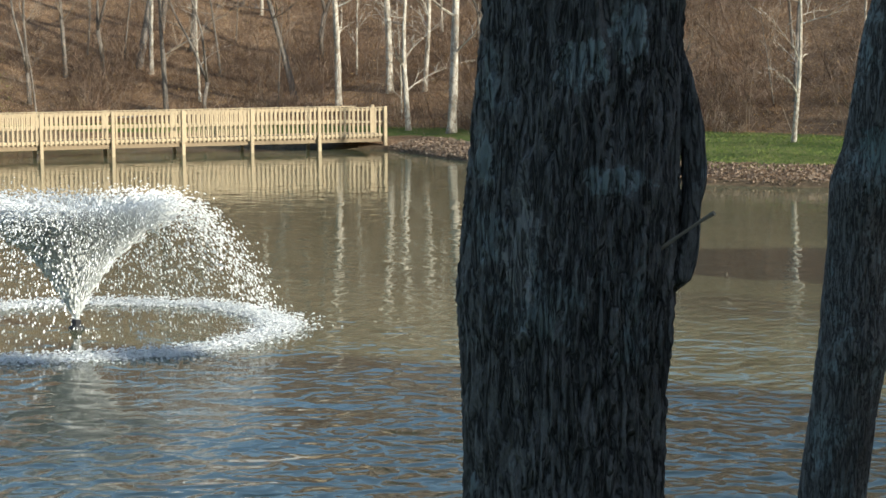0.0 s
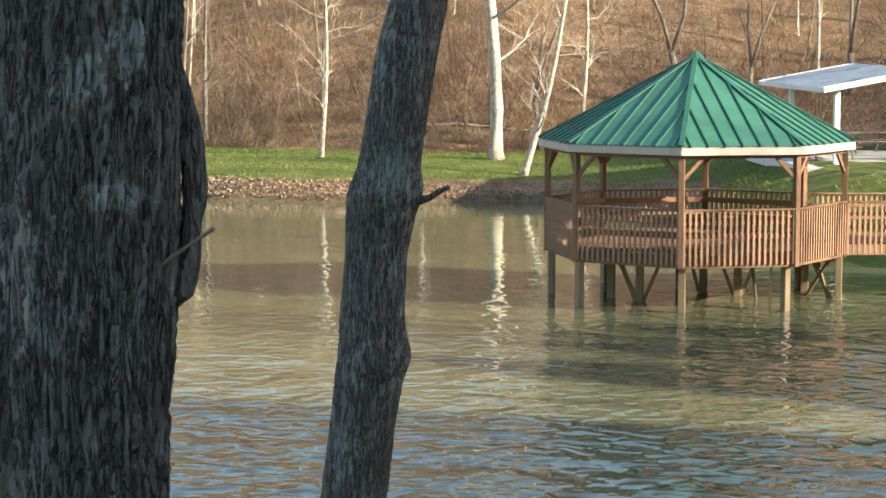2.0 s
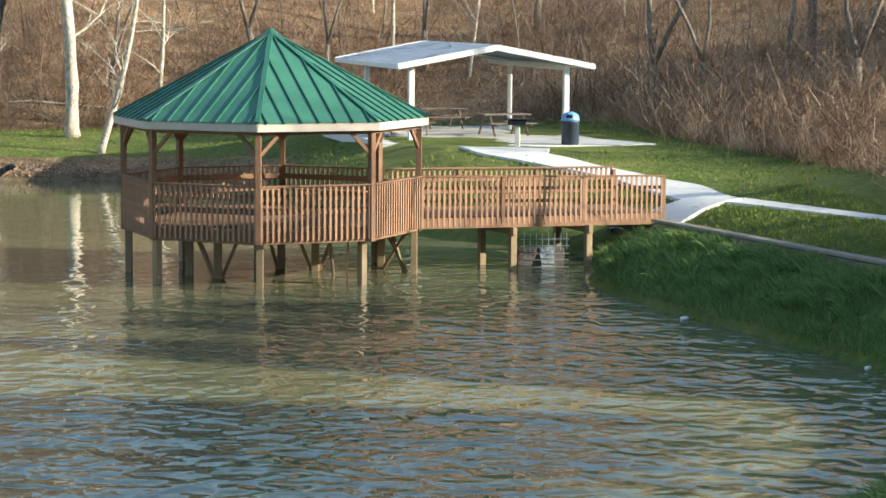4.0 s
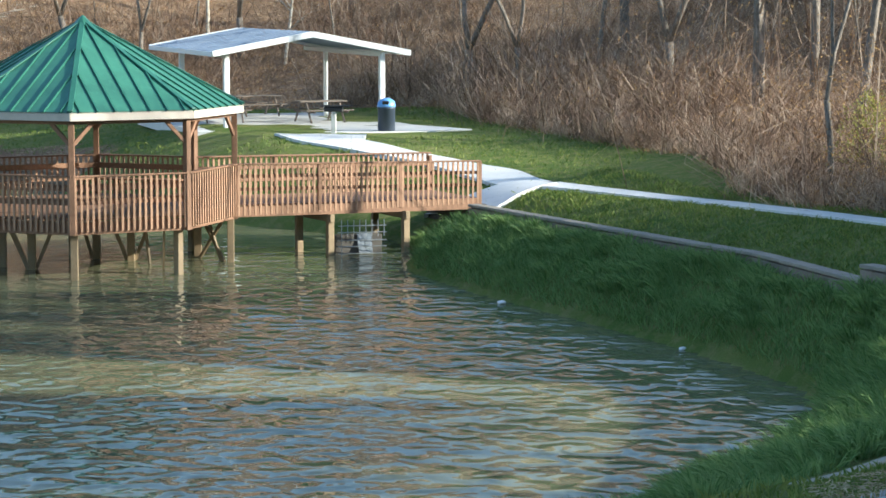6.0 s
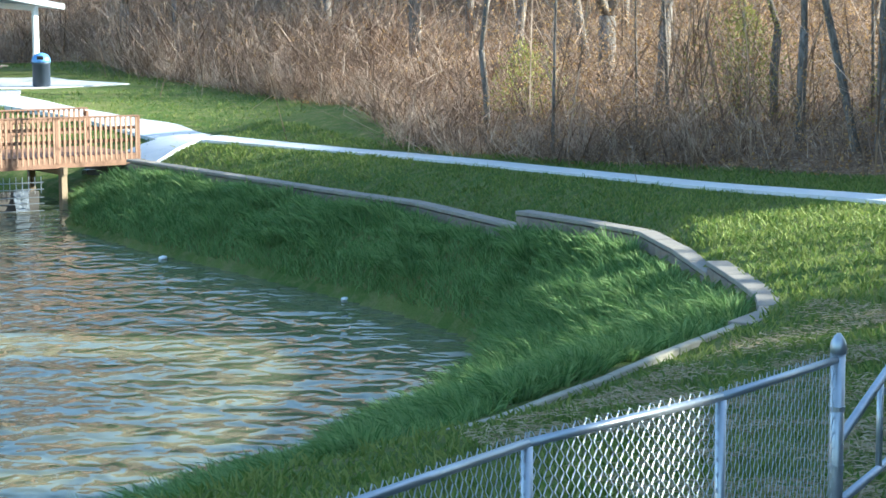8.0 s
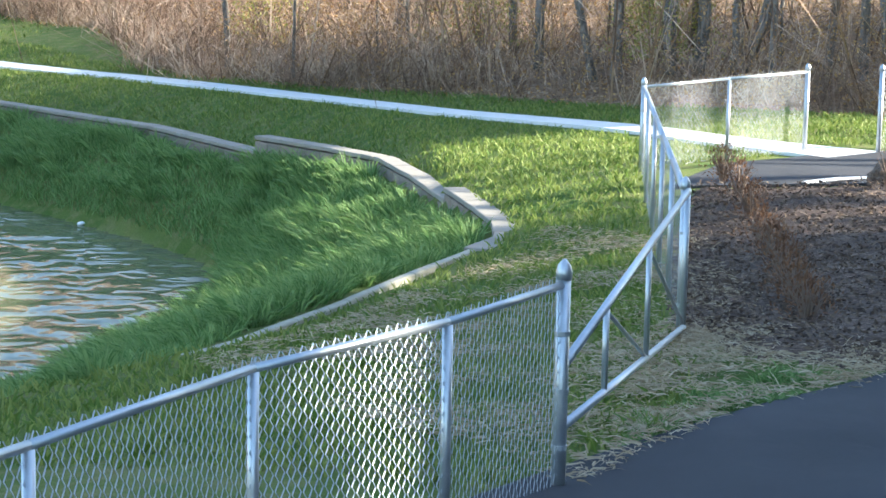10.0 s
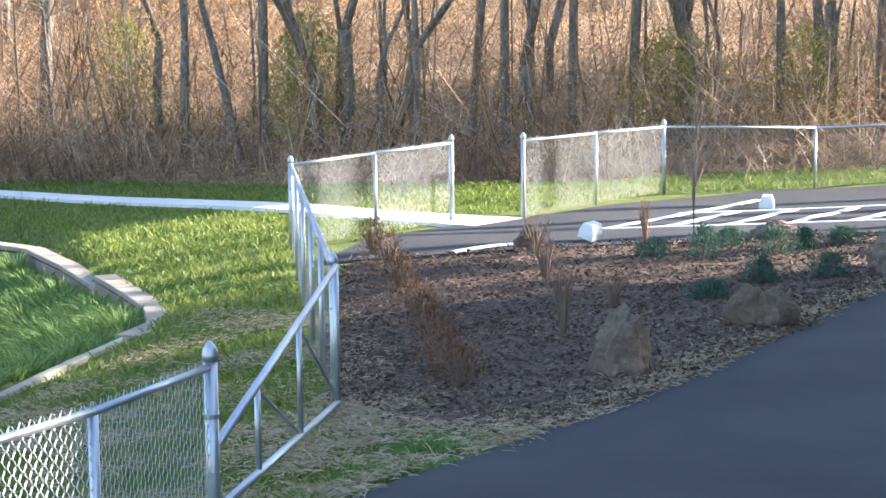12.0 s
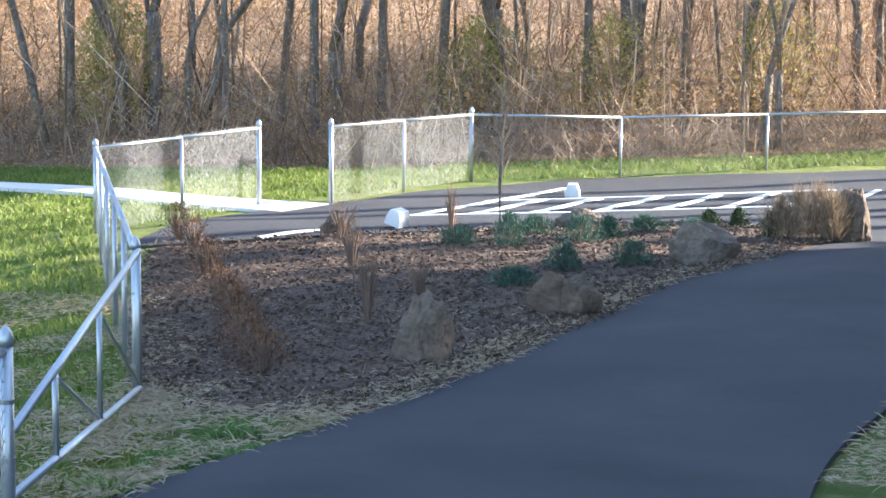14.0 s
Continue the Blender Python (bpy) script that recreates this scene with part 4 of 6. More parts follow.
def loft(name, left, right, n, m, lift, mat, label, skirt=0.12, level=False):
    L, R = smooth_line(left, n), smooth_line(right, n)
    xs = np.array([[L[i].lerp(R[i], j / m)[:] for j in range(m + 1)] for i in range(n)])
    z = land(xs[..., 0].ravel(), xs[..., 1].ravel())[0].reshape(n, m + 1)
    if level:
        mids = xs.mean(axis=1)
        z = np.repeat(land(mids[:, 0], mids[:, 1])[0][:, None], m + 1, 1)
    k = np.ones(5) / 5
    z = np.stack([np.convolve(np.pad(z[:, j], 2, "edge"), k, "valid") for j in range(m + 1)], 1)
    z = z + lift
    verts = [(xs[i, j, 0], xs[i, j, 1], z[i, j]) for i in range(n) for j in range(m + 1)]
    w = m + 1
    faces = [(i * w + j, i * w + j + 1, (i + 1) * w + j + 1, (i + 1) * w + j) for i in range(n - 1) for j in range(m)]
    for j in (0, m):
        b = len(verts)
        verts += [(xs[i, j, 0], xs[i, j, 1], z[i, j] - skirt) for i in range(n)]
        faces += [(i * w + j, (i + 1) * w + j, b + i + 1, b + i) for i in range(n - 1)]
    me = bpy.data.meshes.new(name)
    me.from_pydata(verts, [], faces)
    bm = bmesh.new()
    bm.from_mesh(me)
    bmesh.ops.recalc_face_normals(bm, faces=bm.faces)
    if sum(f.normal.z for f in bm.faces) < 0:
        bmesh.ops.reverse_faces(bm, faces=bm.faces)
    bm.to_mesh(me)
    bm.free()
    me.materials.append(mat)
    return tagged(new(name, me), label, "path" if mat is M_CONC else "asphalt", kind="structure")


def asphalt_mat():
    m = Mat("fresh_asphalt", 0.93, spec=0.18)
    n1, n2, n3 = m.noise(0.6, None, 4), m.noise(5, None, 5), m.noise(130, None, 3, 0.7)
    c = m.mix(m.ramp(n1, (0.3, 0.0), (0.7, 1.0)), (0.040, 0.041, 0.046), (0.060, 0.060, 0.064))
    c = m.mix(m.ramp(n2, (0.6, 0.0), (0.8, 0.4)), c, (0.085, 0.08, 0.075))
    c = m.mix(m.ramp(n3, (0.55, 0.0), (0.75, 0.5)), c, (0.12, 0.12, 0.12))
    return m.color(c).bump(n3, 0.006, 0.7).bump(n1, 0.02, 0.4).m


M_ASPH = asphalt_mat()


def sides(mid, w):
    mid = [Vector(p) for p in mid]
    L, R = [], []
    for i, p in enumerate(mid):
        d = (mid[min(i + 1, len(mid) - 1)] - mid[max(i - 1, 0)]).normalized()
        s = Vector((-d.y, d.x)) * (w[i] if isinstance(w, list) else w) / 2
        L.append(tuple(p + s))
        R.append(tuple(p - s))
    return L, R


L_, R_ = sides(PATH_MID, [1.3, 0.95, 0.85, 0.78, 0.75, 0.75, 0.78, 0.85, 1.05, 1.25])
loft("path", L_, R_, 90, 3, 0.05, M_CONC, "pale concrete footpath along the lawn", level=True)
L_, R_ = sides([(-30.95, 50.0), (-30.5, 51.3), (-29.9, 52.6)], [2.7, 2.2, 1.8])
loft("path", L_, R_, 14, 4, 0.11, M_CONC, "pale concrete landing at the footbridge")
L_, R_ = sides([(-30.1, 52.5), (-31.8, 53.9), (-34.2, 54.7), (-36.6, 55.3), (-39.6, 56.6), (-41, 58)], [1.3, 1.2, 1.2, 1.5, 2.2, 3.0])
loft("path", L_, R_, 40, 4, 0.08, M_CONC, "pale concrete path up to the picnic shelter")
loft("driveway", [(-4.2, 4), (-3.4, 9), (-2.75, 12), (-2.22, 13.74), (-1.59, 15.6), (-0.94, 17.13), (0.06, 19.81), (1.49, 24.39), (3.23, 27.65), (4.6, 29.7), (7.5, 31.8), (12, 33.5)],
     [(1.0, 4), (1.2, 9), (1.4, 12), (1.66, 13.6), (1.96, 14.82), (2.55, 16.5), (4.0, 19.0), (6.0, 21.5), (8.5, 23.5), (11, 25.0), (14, 26.5), (17, 28)], 110, 12, 0.05, M_ASPH, "dark smooth asphalt driveway")
loft("car_park", [(-5.35, 28.6), (-4.0, 28.95), (-2.8, 29.3), (-1.4, 29.9), (0.6, 30.6), (2.0, 31.05), (3.5, 30.5), (4.4, 29.4), (8, 28), (14, 27)],
     [(-4.95, 31.4), (-4.1, 33.3), (-3.05, 34.0), (-2.2, 35.7), (0.58, 38.8), (3.63, 39.8), (6.47, 40.7), (14, 43)], 70, 16, 0.042, M_ASPH, "dark asphalt parking bay with white markings")

M_LINE = plain("white_road_paint", (0.80, 0.80, 0.79), 0.7, var=0.15, scale=9)


def marking(a, b, w=0.1):
    L, R = sides([a, ((a[0] + b[0]) / 2, (a[1] + b[1]) / 2), b], w)
    ob = loft("road_marking", L, R, 12, 1, 0.062, M_LINE, "white painted parking line", 0.02)
    return tagged(ob, category="marking")


marking((-1.89, 31.95), (0.40, 36.98))
marking((-1.89, 31.95), (3.95, 34.35), 0.11)
marking((-0.83, 34.48), (4.9, 36.95), 0.11)
marking((-3.71, 29.05), (-2.85, 29.95))
marking((4.95, 35.5), (5.6, 36.9))
marking((3.62, 34.25), (3.97, 34.94), 0.12)
for a, b in (((-1.02, 32.33), (0.05, 34.75)), ((-0.12, 32.7), (0.95, 35.1)), ((0.82, 33.1), (1.92, 35.55)), ((1.75, 33.48), (2.9, 35.98)), ((2.71, 33.9), (3.87, 36.42))):
    marking(a, b, 0.12)

stop = thing("wheel_stop", (-2.1, 31.75, land_z(-2.1, 31.75) + 0.04), 8, label="white concrete wheel stop on the asphalt", category="wheel stop", group="wheel stops")
bm = bmesh.new()
prof = [(-0.14, 0), (-0.135, 0.10), (-0.085, 0.21), (0.085, 0.21), (0.135, 0.10), (0.14, 0)]
ends = [[bm.verts.new((x, y, z)) for x, z in prof] for y in (-0.24, 0.24)]
for i in range(5):
    bm.faces.new((ends[0][i], ends[0][i + 1], ends[1][i + 1], ends[1][i]))
bm.faces.new(ends[0][::-1])
bm.faces.new(ends[1])
bmesh.ops.recalc_face_normals(bm, faces=bm.faces)
bmesh.ops.bevel(bm, geom=list(bm.edges), offset=0.012, segments=1, affect="EDGES")
part("block", bm, M_WHITE, stop)
stop.matrix_world = pose(-1.98, 30.45, land_z(-1.98, 30.45) + 0.07, 0, 16, -28) @ Matrix.Diagonal((0.85, 0.55, 1.05, 1))
copy_thing(stop, pose(0.52, 35.6, land_z(0.52, 35.6) + 0.04, 0, 0, -4))

# ---- low block wall and kerb along the bank ----
def block_mat():
    m = Mat("tan_concrete_block", 0.9, spec=0.2)
    n1, n2 = m.noise(2.2, None, 5), m.noise(40, None, 4, 0.7)
    c = m.mix(m.rnd, (0.20, 0.155, 0.115), (0.29, 0.23, 0.175))
    c = m.mix(m.ramp(n1, (0.4, 0.0), (0.75, 0.7)), c, (0.20, 0.18, 0.15))
    return m.color(m.mix(m.ramp(n2, (0.3, 0.5), (0.6, 0.0)), c, (0.16, 0.14, 0.12))).bump(n2, 0.012, 0.8).m


M_BLOCK = block_mat()
BLOCK = box_mesh("block", (0.425, 0.29, 0.185), M_BLOCK, 0.012)
M_CAP = plain("tan_capstone", (0.31, 0.27, 0.215), 0.88, var=0.25, scale=3, bump=0.006)
CAPSTONE = box_mesh("capstone", (0.44, 0.31, 0.07), M_CAP, 0.010)
M_KERB = plain("stained_kerb_concrete", (0.42, 0.385, 0.29), 0.9, var=0.3, scale=4, bump=0.006)
KERBSTONE = box_mesh("kerbstone", (0.60, 0.11, 0.34), M_KERB, 0.014)


def wall_run(name, line, label, step, courses, cap, off):
    courses += 1 if courses else 0
    root = tagged(new(name), label, "wall", kind="structure")
    total = sum((Vector(b) - Vector(a)).length for a, b in zip(line, line[1:]))
    n = max(2, round(total / step))
    pts = resample([Vector(p) for p in line], 2 * n + 1)
    for i in range(n):
        a, c, b = pts[2 * i], pts[2 * i + 1], pts[2 * i + 2]
        d = b - a
        turn = math.degrees(math.atan2(d.y, d.x))
        tilt = -math.degrees(math.atan2(d.z, math.hypot(d.x, d.y)))
        s = Vector((-d.y, d.x, 0)).normalized() * off
        q = c + s
        stretch = Matrix.Diagonal((d.length / step, 1, 1, 1))
        piece("capstone" if cap is CAPSTONE else "kerbstone", cap, root, pose(q.x, q.y, q.z - (0.035 if cap is CAPSTONE else 0.185) + 0.002 * (i % 3), 0, tilt, turn) @ stretch)
        for k in range(courses):
            sh = (0.5 if k % 2 else 0.0)
            w = c + s + d * sh * (1 if 0 < i < n - 1 else 0) + Vector((0, 0, -0.09 - 0.0975 - k * 0.19))
            piece("block", BLOCK, root, pose(w.x, w.y, w.z, 0, tilt, turn) @ stretch)
    return root


wall_run("wall_low", WALL, "low tan concrete block wall with capstones, lowest stretch", 0.44, 3, CAPSTONE, 0.14)
wall_run("wall_middle", WALL_B, "low tan concrete block wall curving through the lawn", 0.44, 3, CAPSTONE, 0.14)
wall_run("wall_high", WALL_C, "low concrete block wall curving round to the kerb", 0.44, 3, CAPSTONE, 0.14)
wall_run("kerb", KERB, "thin pale concrete kerb sunk in the grass", 0.60, 0, KERBSTONE, 0.1)

# ---- chain-link fences ----
M_WIRE = plain("galvanised_wire", (0.32, 0.335, 0.35), 0.5, 0.4, var=0.1, scale=20)


# same wire for the near fence, with the sky light put into its colour
M_WIRE_NEAR = plain("near_lightened_wire", (0.50, 0.53, 0.56), 0.5, 0.3, var=0.1, scale=20)


def chain_mesh(parent, a, b, za, zb, ha, hb, r, cell=0.036):
    """Woven diamond wire between plan points a and b, tops za, zb, heights ha, hb."""
    a, b = Vector(a), Vector(b)
    ln = (b - a).length
    n = int(ln / cell)
    d = (b - a) / max(1e-6, ln)
    side = Vector((-d.y, d.x))
    verts, faces = [], []
    for i in range(-1, n + 1):
        rows = max(4, int((ha + hb) / 2 / cell))
        prev = None
        for j in range(rows + 1):
            f = j / rows
            u = (i + (j + i) % 2) * cell
            u = min(max(u, 0), ln)
            t = u / ln
            z = (za + (zb - za) * t) + 0.045 - f * (ha + (hb - ha) * t)
            w = side * (0.006 if (j + i) % 2 else -0.006)
            p = Vector((a.x + d.x * u + w.x, a.y + d.y * u + w.y, z))
            base = len(verts)
            for q in ((d.x * r, d.y * r, r * 0.6), (-d.x * r, -d.y * r, r * 0.6), (side.x * r, side.y * r, -r)):
                verts.append((p.x + q[0], p.y + q[1], p.z + q[2]))
            if prev is not None:
                for k in range(3):
                    faces.append((prev + k, prev + (k + 1) % 3, base + (k + 1) % 3, base + k))
            prev = base
    me = bpy.data.meshes.new("wire_mesh")
    me.from_pydata(verts, [], faces)
    me.materials.append(M_WIRE_NEAR if r > 0.003 else M_WIRE)
    ob = new("wire_mesh", me)
    ob.parent = parent
    return ob


def fence(label, posts, r_wire, end_posts=(0, -1), rail=0.021):
    """posts: x, y, z of the top rail. The wire hangs from the rail down to the ground."""
    root = tagged(new("chain_link_fence"), label, "fence")
    n = len(posts)
    ends = {e % n for e in end_posts}
    for i, (x, y, z) in enumerate(posts):
        g = land_z(x, y)
        rr = 0.036 if i in ends else 0.026
        top = z + (0.05 if i in ends else -0.015)
        bm = add_rod(bmesh.new(), (x, y, g - 0.15), (x, y, top), rr, seg=14)
        p = part("post", bm, M_STEEL, root, "", True)
        if i in ends:
            part("post_cap", lathe(bmesh.new(), [(rr + 0.006, -0.02), (rr + 0.008, 0.015), (rr, 0.045), (rr * 0.55, 0.07), (0.008, 0.082)], 14, (x, y, top)), M_STEEL, p, "domed cap", True)
            for k in (0.25, 0.55, 0.85):
                part("tension_band", lathe(bmesh.new(), [(rr + 0.004, -0.012), (rr + 0.005, 0.012)], 12, (x, y, g + k)), M_STEEL, p)
    for (x0, y0, z0), (x1, y1, z1) in zip(posts, posts[1:]):
        part("top_rail", add_rod(bmesh.new(), (x0, y0, z0), (x1, y1, z1), rail, seg=10), M_STEEL, root, "", True)
        g0, g1 = land_z(x0, y0), land_z(x1, y1)
        # sections square to the sun get thinner wire, to tone down their glare
        chain_mesh(root, (x0, y0), (x1, y1), z0, z1, z0 - g0 + 0.01, z1 - g1 + 0.01, r_wire * (1.0 if r_wire > 0.003 or abs(y1 - y0) < abs(x1 - x0) else 0.52))
    return root


fence("near galvanised chain-link fence with bright top rail", [(-2.67, 11.21, 4.42), (-2.95, 10.08, 4.42), (-3.43, 8.85, 4.42), (-3.72, 7.4, 4.42), (-4.05, 5.9, 4.42), (-4.4, 4.4, 4.42)], 0.0036)
back = [(-3.27 - 2.81 * f, 17.95 + 12.2 * f, 3.97 - 0.31 * f) for f in (0, 0.2, 0.4, 0.6, 0.8, 1.0)]
fence("galvanised chain-link fence running beside the planting bed", back, 0.0020, (0, -1), 0.03)
fence("galvanised chain-link fence beside the footpath", [(-6.08, 30.17, 3.66), (-5.2, 32.0, 3.66), (-4.3, 33.75, 3.66)], 0.0029)
fence("long galvanised chain-link fence behind the car park", [(-3.21, 33.9, 3.68), (-2.24, 36.3, 3.60), (-1.2, 38.45, 3.54), (1.42, 39.5, 3.44), (4.15, 40.9, 3.42), (7.0, 42.2, 3.42), (10, 43.4, 3.42), (14, 45, 3.42)], 0.0030, (0, 2))

gate = tagged(new("slide_gate_frame"), "tapered tubular steel frame bridging the gap in the fence", "gate")
for a, b, r in (((-2.72, 11.45, 3.94), (-3.235, 17.9, 3.99), 0.026), ((-2.72, 11.45, 3.61), (-3.235, 17.9, 2.87), 0.026), ((-2.85, 13.1, 3.94), (-2.85, 13.1, 3.44), 0.02),
                ((-3.02, 15.24, 3.96), (-3.02, 15.24, 3.19), 0.02), ((-2.85, 13.1, 3.92), (-3.02, 15.2, 3.2), 0.014), ((-3.02, 15.24, 3.94), (-3.225, 17.8, 2.92), 0.014), ((-3.235, 17.86, 4.0), (-3.235, 17.86, 2.8), 0.026)):
    part("tube", add_rod(bmesh.new(), a, b, r, seg=12), M_STEEL, gate, "", True)

# ---- planting bed ----
def bed_mat():
    m = Mat("bark_mulch", 0.95, spec=0.15)
    cell = m.cells(26, m.scaled(m.pos, (1, 2.2, 1)), "F1", "Color")
    sep = m.t.nodes.new("ShaderNodeSeparateColor")
    m.t.links.new(cell, sep.inputs[0])
    n = m.noise(1.2, None, 5)
    c = m.mix(sep.outputs[0], (0.045, 0.030, 0.024), (0.16, 0.105, 0.075))
    c = m.mix(m.ramp(sep.outputs[1], (0.86, 0.0), (0.97, 0.8)), c, (0.34, 0.26, 0.18))
    c = m.mix(m.ramp(n, (0.35, 0.5), (0.65, 0.0)), c, (0.035, 0.026, 0.022))
    return m.color(c).bump(sep.outputs[2], 0.03, 0.9).m


def patch(name, poly, cell, lift, mat, label, cat):
    xs = [p[0] for p in poly]
    ys = [p[1] for p in poly]
    gx, gy = np.meshgrid(np.arange(min(xs) - cell, max(xs) + cell, cell), np.arange(min(ys) - cell, max(ys) + cell, cell))
    d, ins = poly_dist(gx.ravel(), gy.ravel(), poly)
    sd = np.where(ins, d, -d)
    z = land(gx.ravel(), gy.ravel())[0]
    hum = np.array([noise.noise(Vector((px * 2.2, py * 2.2, 3))) + 0.5 * noise.noise(Vector((px * 7, py * 7, 9))) for px, py in zip(gx.ravel(), gy.ravel())])
    z = z + np.where(sd > 0, lift + 0.03 * hum + 0.06 * np.clip(sd / 0.8, 0, 1), -0.06)
    w = gx.shape[1]
    faces = []
    for j in range(gx.shape[0] - 1):
        for i in range(w - 1):
            q = (j * w + i, j * w + i + 1, (j + 1) * w + i + 1, (j + 1) * w + i)
            if max(sd[k] for k in q) > 0:
                faces.append(q)
    me = bpy.data.meshes.new(name)
    me.from_pydata(list(zip(gx.ravel().tolist(), gy.ravel().tolist(), z.tolist())), [], faces)
    me.polygons.foreach_set("use_smooth", [True] * len(me.polygons))
    me.materials.append(mat)
    return tagged(new(name, me), label, cat, kind="structure")


M_MULCH = bed_mat()
patch("planting_bed", BED, 0.16, 0.03, M_MULCH, "planting bed covered in dark bark mulch and leaves", "mulch")


def rock_mat():
    m = Mat("brown_sandstone", 0.88, spec=0.25)
    n1, n2 = m.noise(3.5, m.scaled(m.obj, (1, 1, 2.2)), 6, 0.6, 0.5), m.noise(30, m.obj, 5, 0.7)
    c = m.mix(m.ramp(n1, (0.3, 0.0), (0.7, 1.0)), (0.085, 0.056, 0.037), (0.24, 0.172, 0.118))
    c = m.mix(m.rnd, c, m.mix(0.4, c, (0.30, 0.25, 0.20)))
    return m.color(m.mix(m.ramp(n2, (0.3, 0.6), (0.6, 0.0)), c, (0.09, 0.07, 0.055))).bump(n1, 0.05, 0.7).bump(n2, 0.015, 0.8).m


M_ROCK = rock_mat()


def boulder(x, y, w, d, h, turn, seed, label, lean=0.0, dent=0.0):
    bm = bmesh.new()
    bmesh.ops.create_icosphere(bm, subdivisions=5, radius=0.5)
    rng = random.Random(seed)
    cuts = [(Vector((rng.uniform(-1, 1), rng.uniform(-1, 1), rng.uniform(-0.3, 1))).normalized(), rng.uniform(0.33, 0.46)) for _ in range(14)]
    for v in bm.verts:
        p = v.co
        for nrm, lim in cuts:
            over = p.dot(nrm) - lim
            if over > 0:
                p = p - nrm * over * 0.98
        n = noise.noise(p * 3.1 + Vector((seed, 0, 0))) * 0.16 - abs(noise.noise(p * 6 + Vector((0, seed, 0)))) * 0.16 + noise.noise(p * 14 + Vector((0, seed, 0))) * 0.04 + noise.noise(Vector((p.x * 4, p.y * 4, p.z * 16 + seed))) * 0.02
        n -= max(0, 0.30 - abs(noise.noise(Vector((p.x * 5 + seed, p.y * 5, p.z * 1.6))))) * 0.32
        n += noise.noise(p * 30) * 0.022
        p = p * (1.1 + n)
        if p.z > 0:
            p = Vector((p.x, p.y, p.z * (1 - dent * math.exp(-((p.x - 0.05) / 0.14) ** 2))))
        v.co = Vector((p.x * w * 1.04 + p.z * lean, p.y * d * 1.04, p.z * h * 1.62))
    ob = mesh_ob("boulder", bm, M_ROCK)
    ob.matrix_world = pose(x, y, land_z(x, y) + h * 0.38, 0, 0, turn)
    return tagged(ob, label, "boulder", "boulders in the planting bed")


boulder(-1.0, 18.75, 0.48, 0.40, 0.58, 10, 4, "upright brown sandstone boulder with jagged top", 0.14)
boulder(0.25, 21.75, 0.70, 0.5, 0.46, 12, 11, "broad brown boulder with a saddle-shaped top", 0.0, 0.34)
boulder(1.97, 26.2, 0.92, 0.6, 0.44, 20, 23, "long low tan boulder at the asphalt edge")
boulder(0.53, 30.1, 0.70, 0.42, 0.24, 0, 31, "flat reddish boulder by the car park")
boulder(-2.72, 29.2, 0.42, 0.4, 0.30, 5, 37, "small grey-brown boulder behind dry grass")
boulder(3.98, 28.75, 0.46, 0.6, 0.66, 40, 43, "tall dark brown boulder at the driveway bend")


# ---- plants of the bed ----
def leaf_mat(name, a, b, rough=0.7, trans=0.25):
    m = Mat(name, rough, spec=0.2)
    m.color(m.mix(m.isl, a, b))
    m.b.inputs["Subsurface Weight"].default_value = 0.0
    t = m.t.nodes.new("ShaderNodeBsdfTranslucent")
    m.put(m.mix(m.isl, a, b), t.inputs["Color"])
    mx = m.t.nodes.new("ShaderNodeMixShader")
    mx.inputs[0].default_value = trans
    out = m.t.nodes["Material Output"]
    m.t.links.new(m.b.outputs[0], mx.inputs[1])
    m.t.links.new(t.outputs[0], mx.inputs[2])
    m.t.links.new(mx.outputs[0], out.inputs["Surface"])
    return m.m


M_JUNIPER = leaf_mat("blue_green_juniper", (0.035, 0.085, 0.060), (0.095, 0.165, 0.115), 0.8, 0.15)
M_RUST = leaf_mat("rusty_dry_leaf", (0.11, 0.055, 0.03), (0.24, 0.135, 0.075))
M_STRAW = leaf_mat("dry_straw", (0.34, 0.25, 0.15), (0.55, 0.45, 0.31))
M_SEDGE = leaf_mat("faded_ornamental_grass", (0.20, 0.145, 0.09), (0.36, 0.275, 0.185))
M_DKGREEN = leaf_mat("dark_evergreen", (0.02, 0.04, 0.015), (0.055, 0.085, 0.03), 0.8, 0.1)
M_YELLOW = leaf_mat("yellow_green_leaf", (0.24, 0.235, 0.06), (0.46, 0.42, 0.13), 0.6, 0.4)
M_GOLD = leaf_mat("golden_brown_leaf", (0.30, 0.15, 0.05), (0.62, 0.40, 0.16), 0.7, 0.35)
M_GRASS = leaf_mat("lush_grass", (0.075, 0.16, 0.035), (0.27, 0.37, 0.13), 0.6, 0.35)
M_LAWN = leaf_mat("lawn_grass", (0.09, 0.155, 0.022), (0.27, 0.30, 0.08), 0.6, 0.35)


def brush_mat():
    m = Mat("brushwood", 0.9, spec=0.15)
    # pale and dark patches paint sunlit stems and shaded gaps into the colour
    area = m.ramp(m.noise(0.75, None, 3), (0.46, 0.0), (0.60, 1.0))
    dark = m.mix(m.isl, (0.12, 0.075, 0.05), (0.36, 0.24, 0.16))
    return m.color(m.mix(area, dark, m.mix(m.isl, (0.38, 0.235, 0.145), (0.70, 0.53, 0.37)))).m


M_BRUSH = brush_mat()


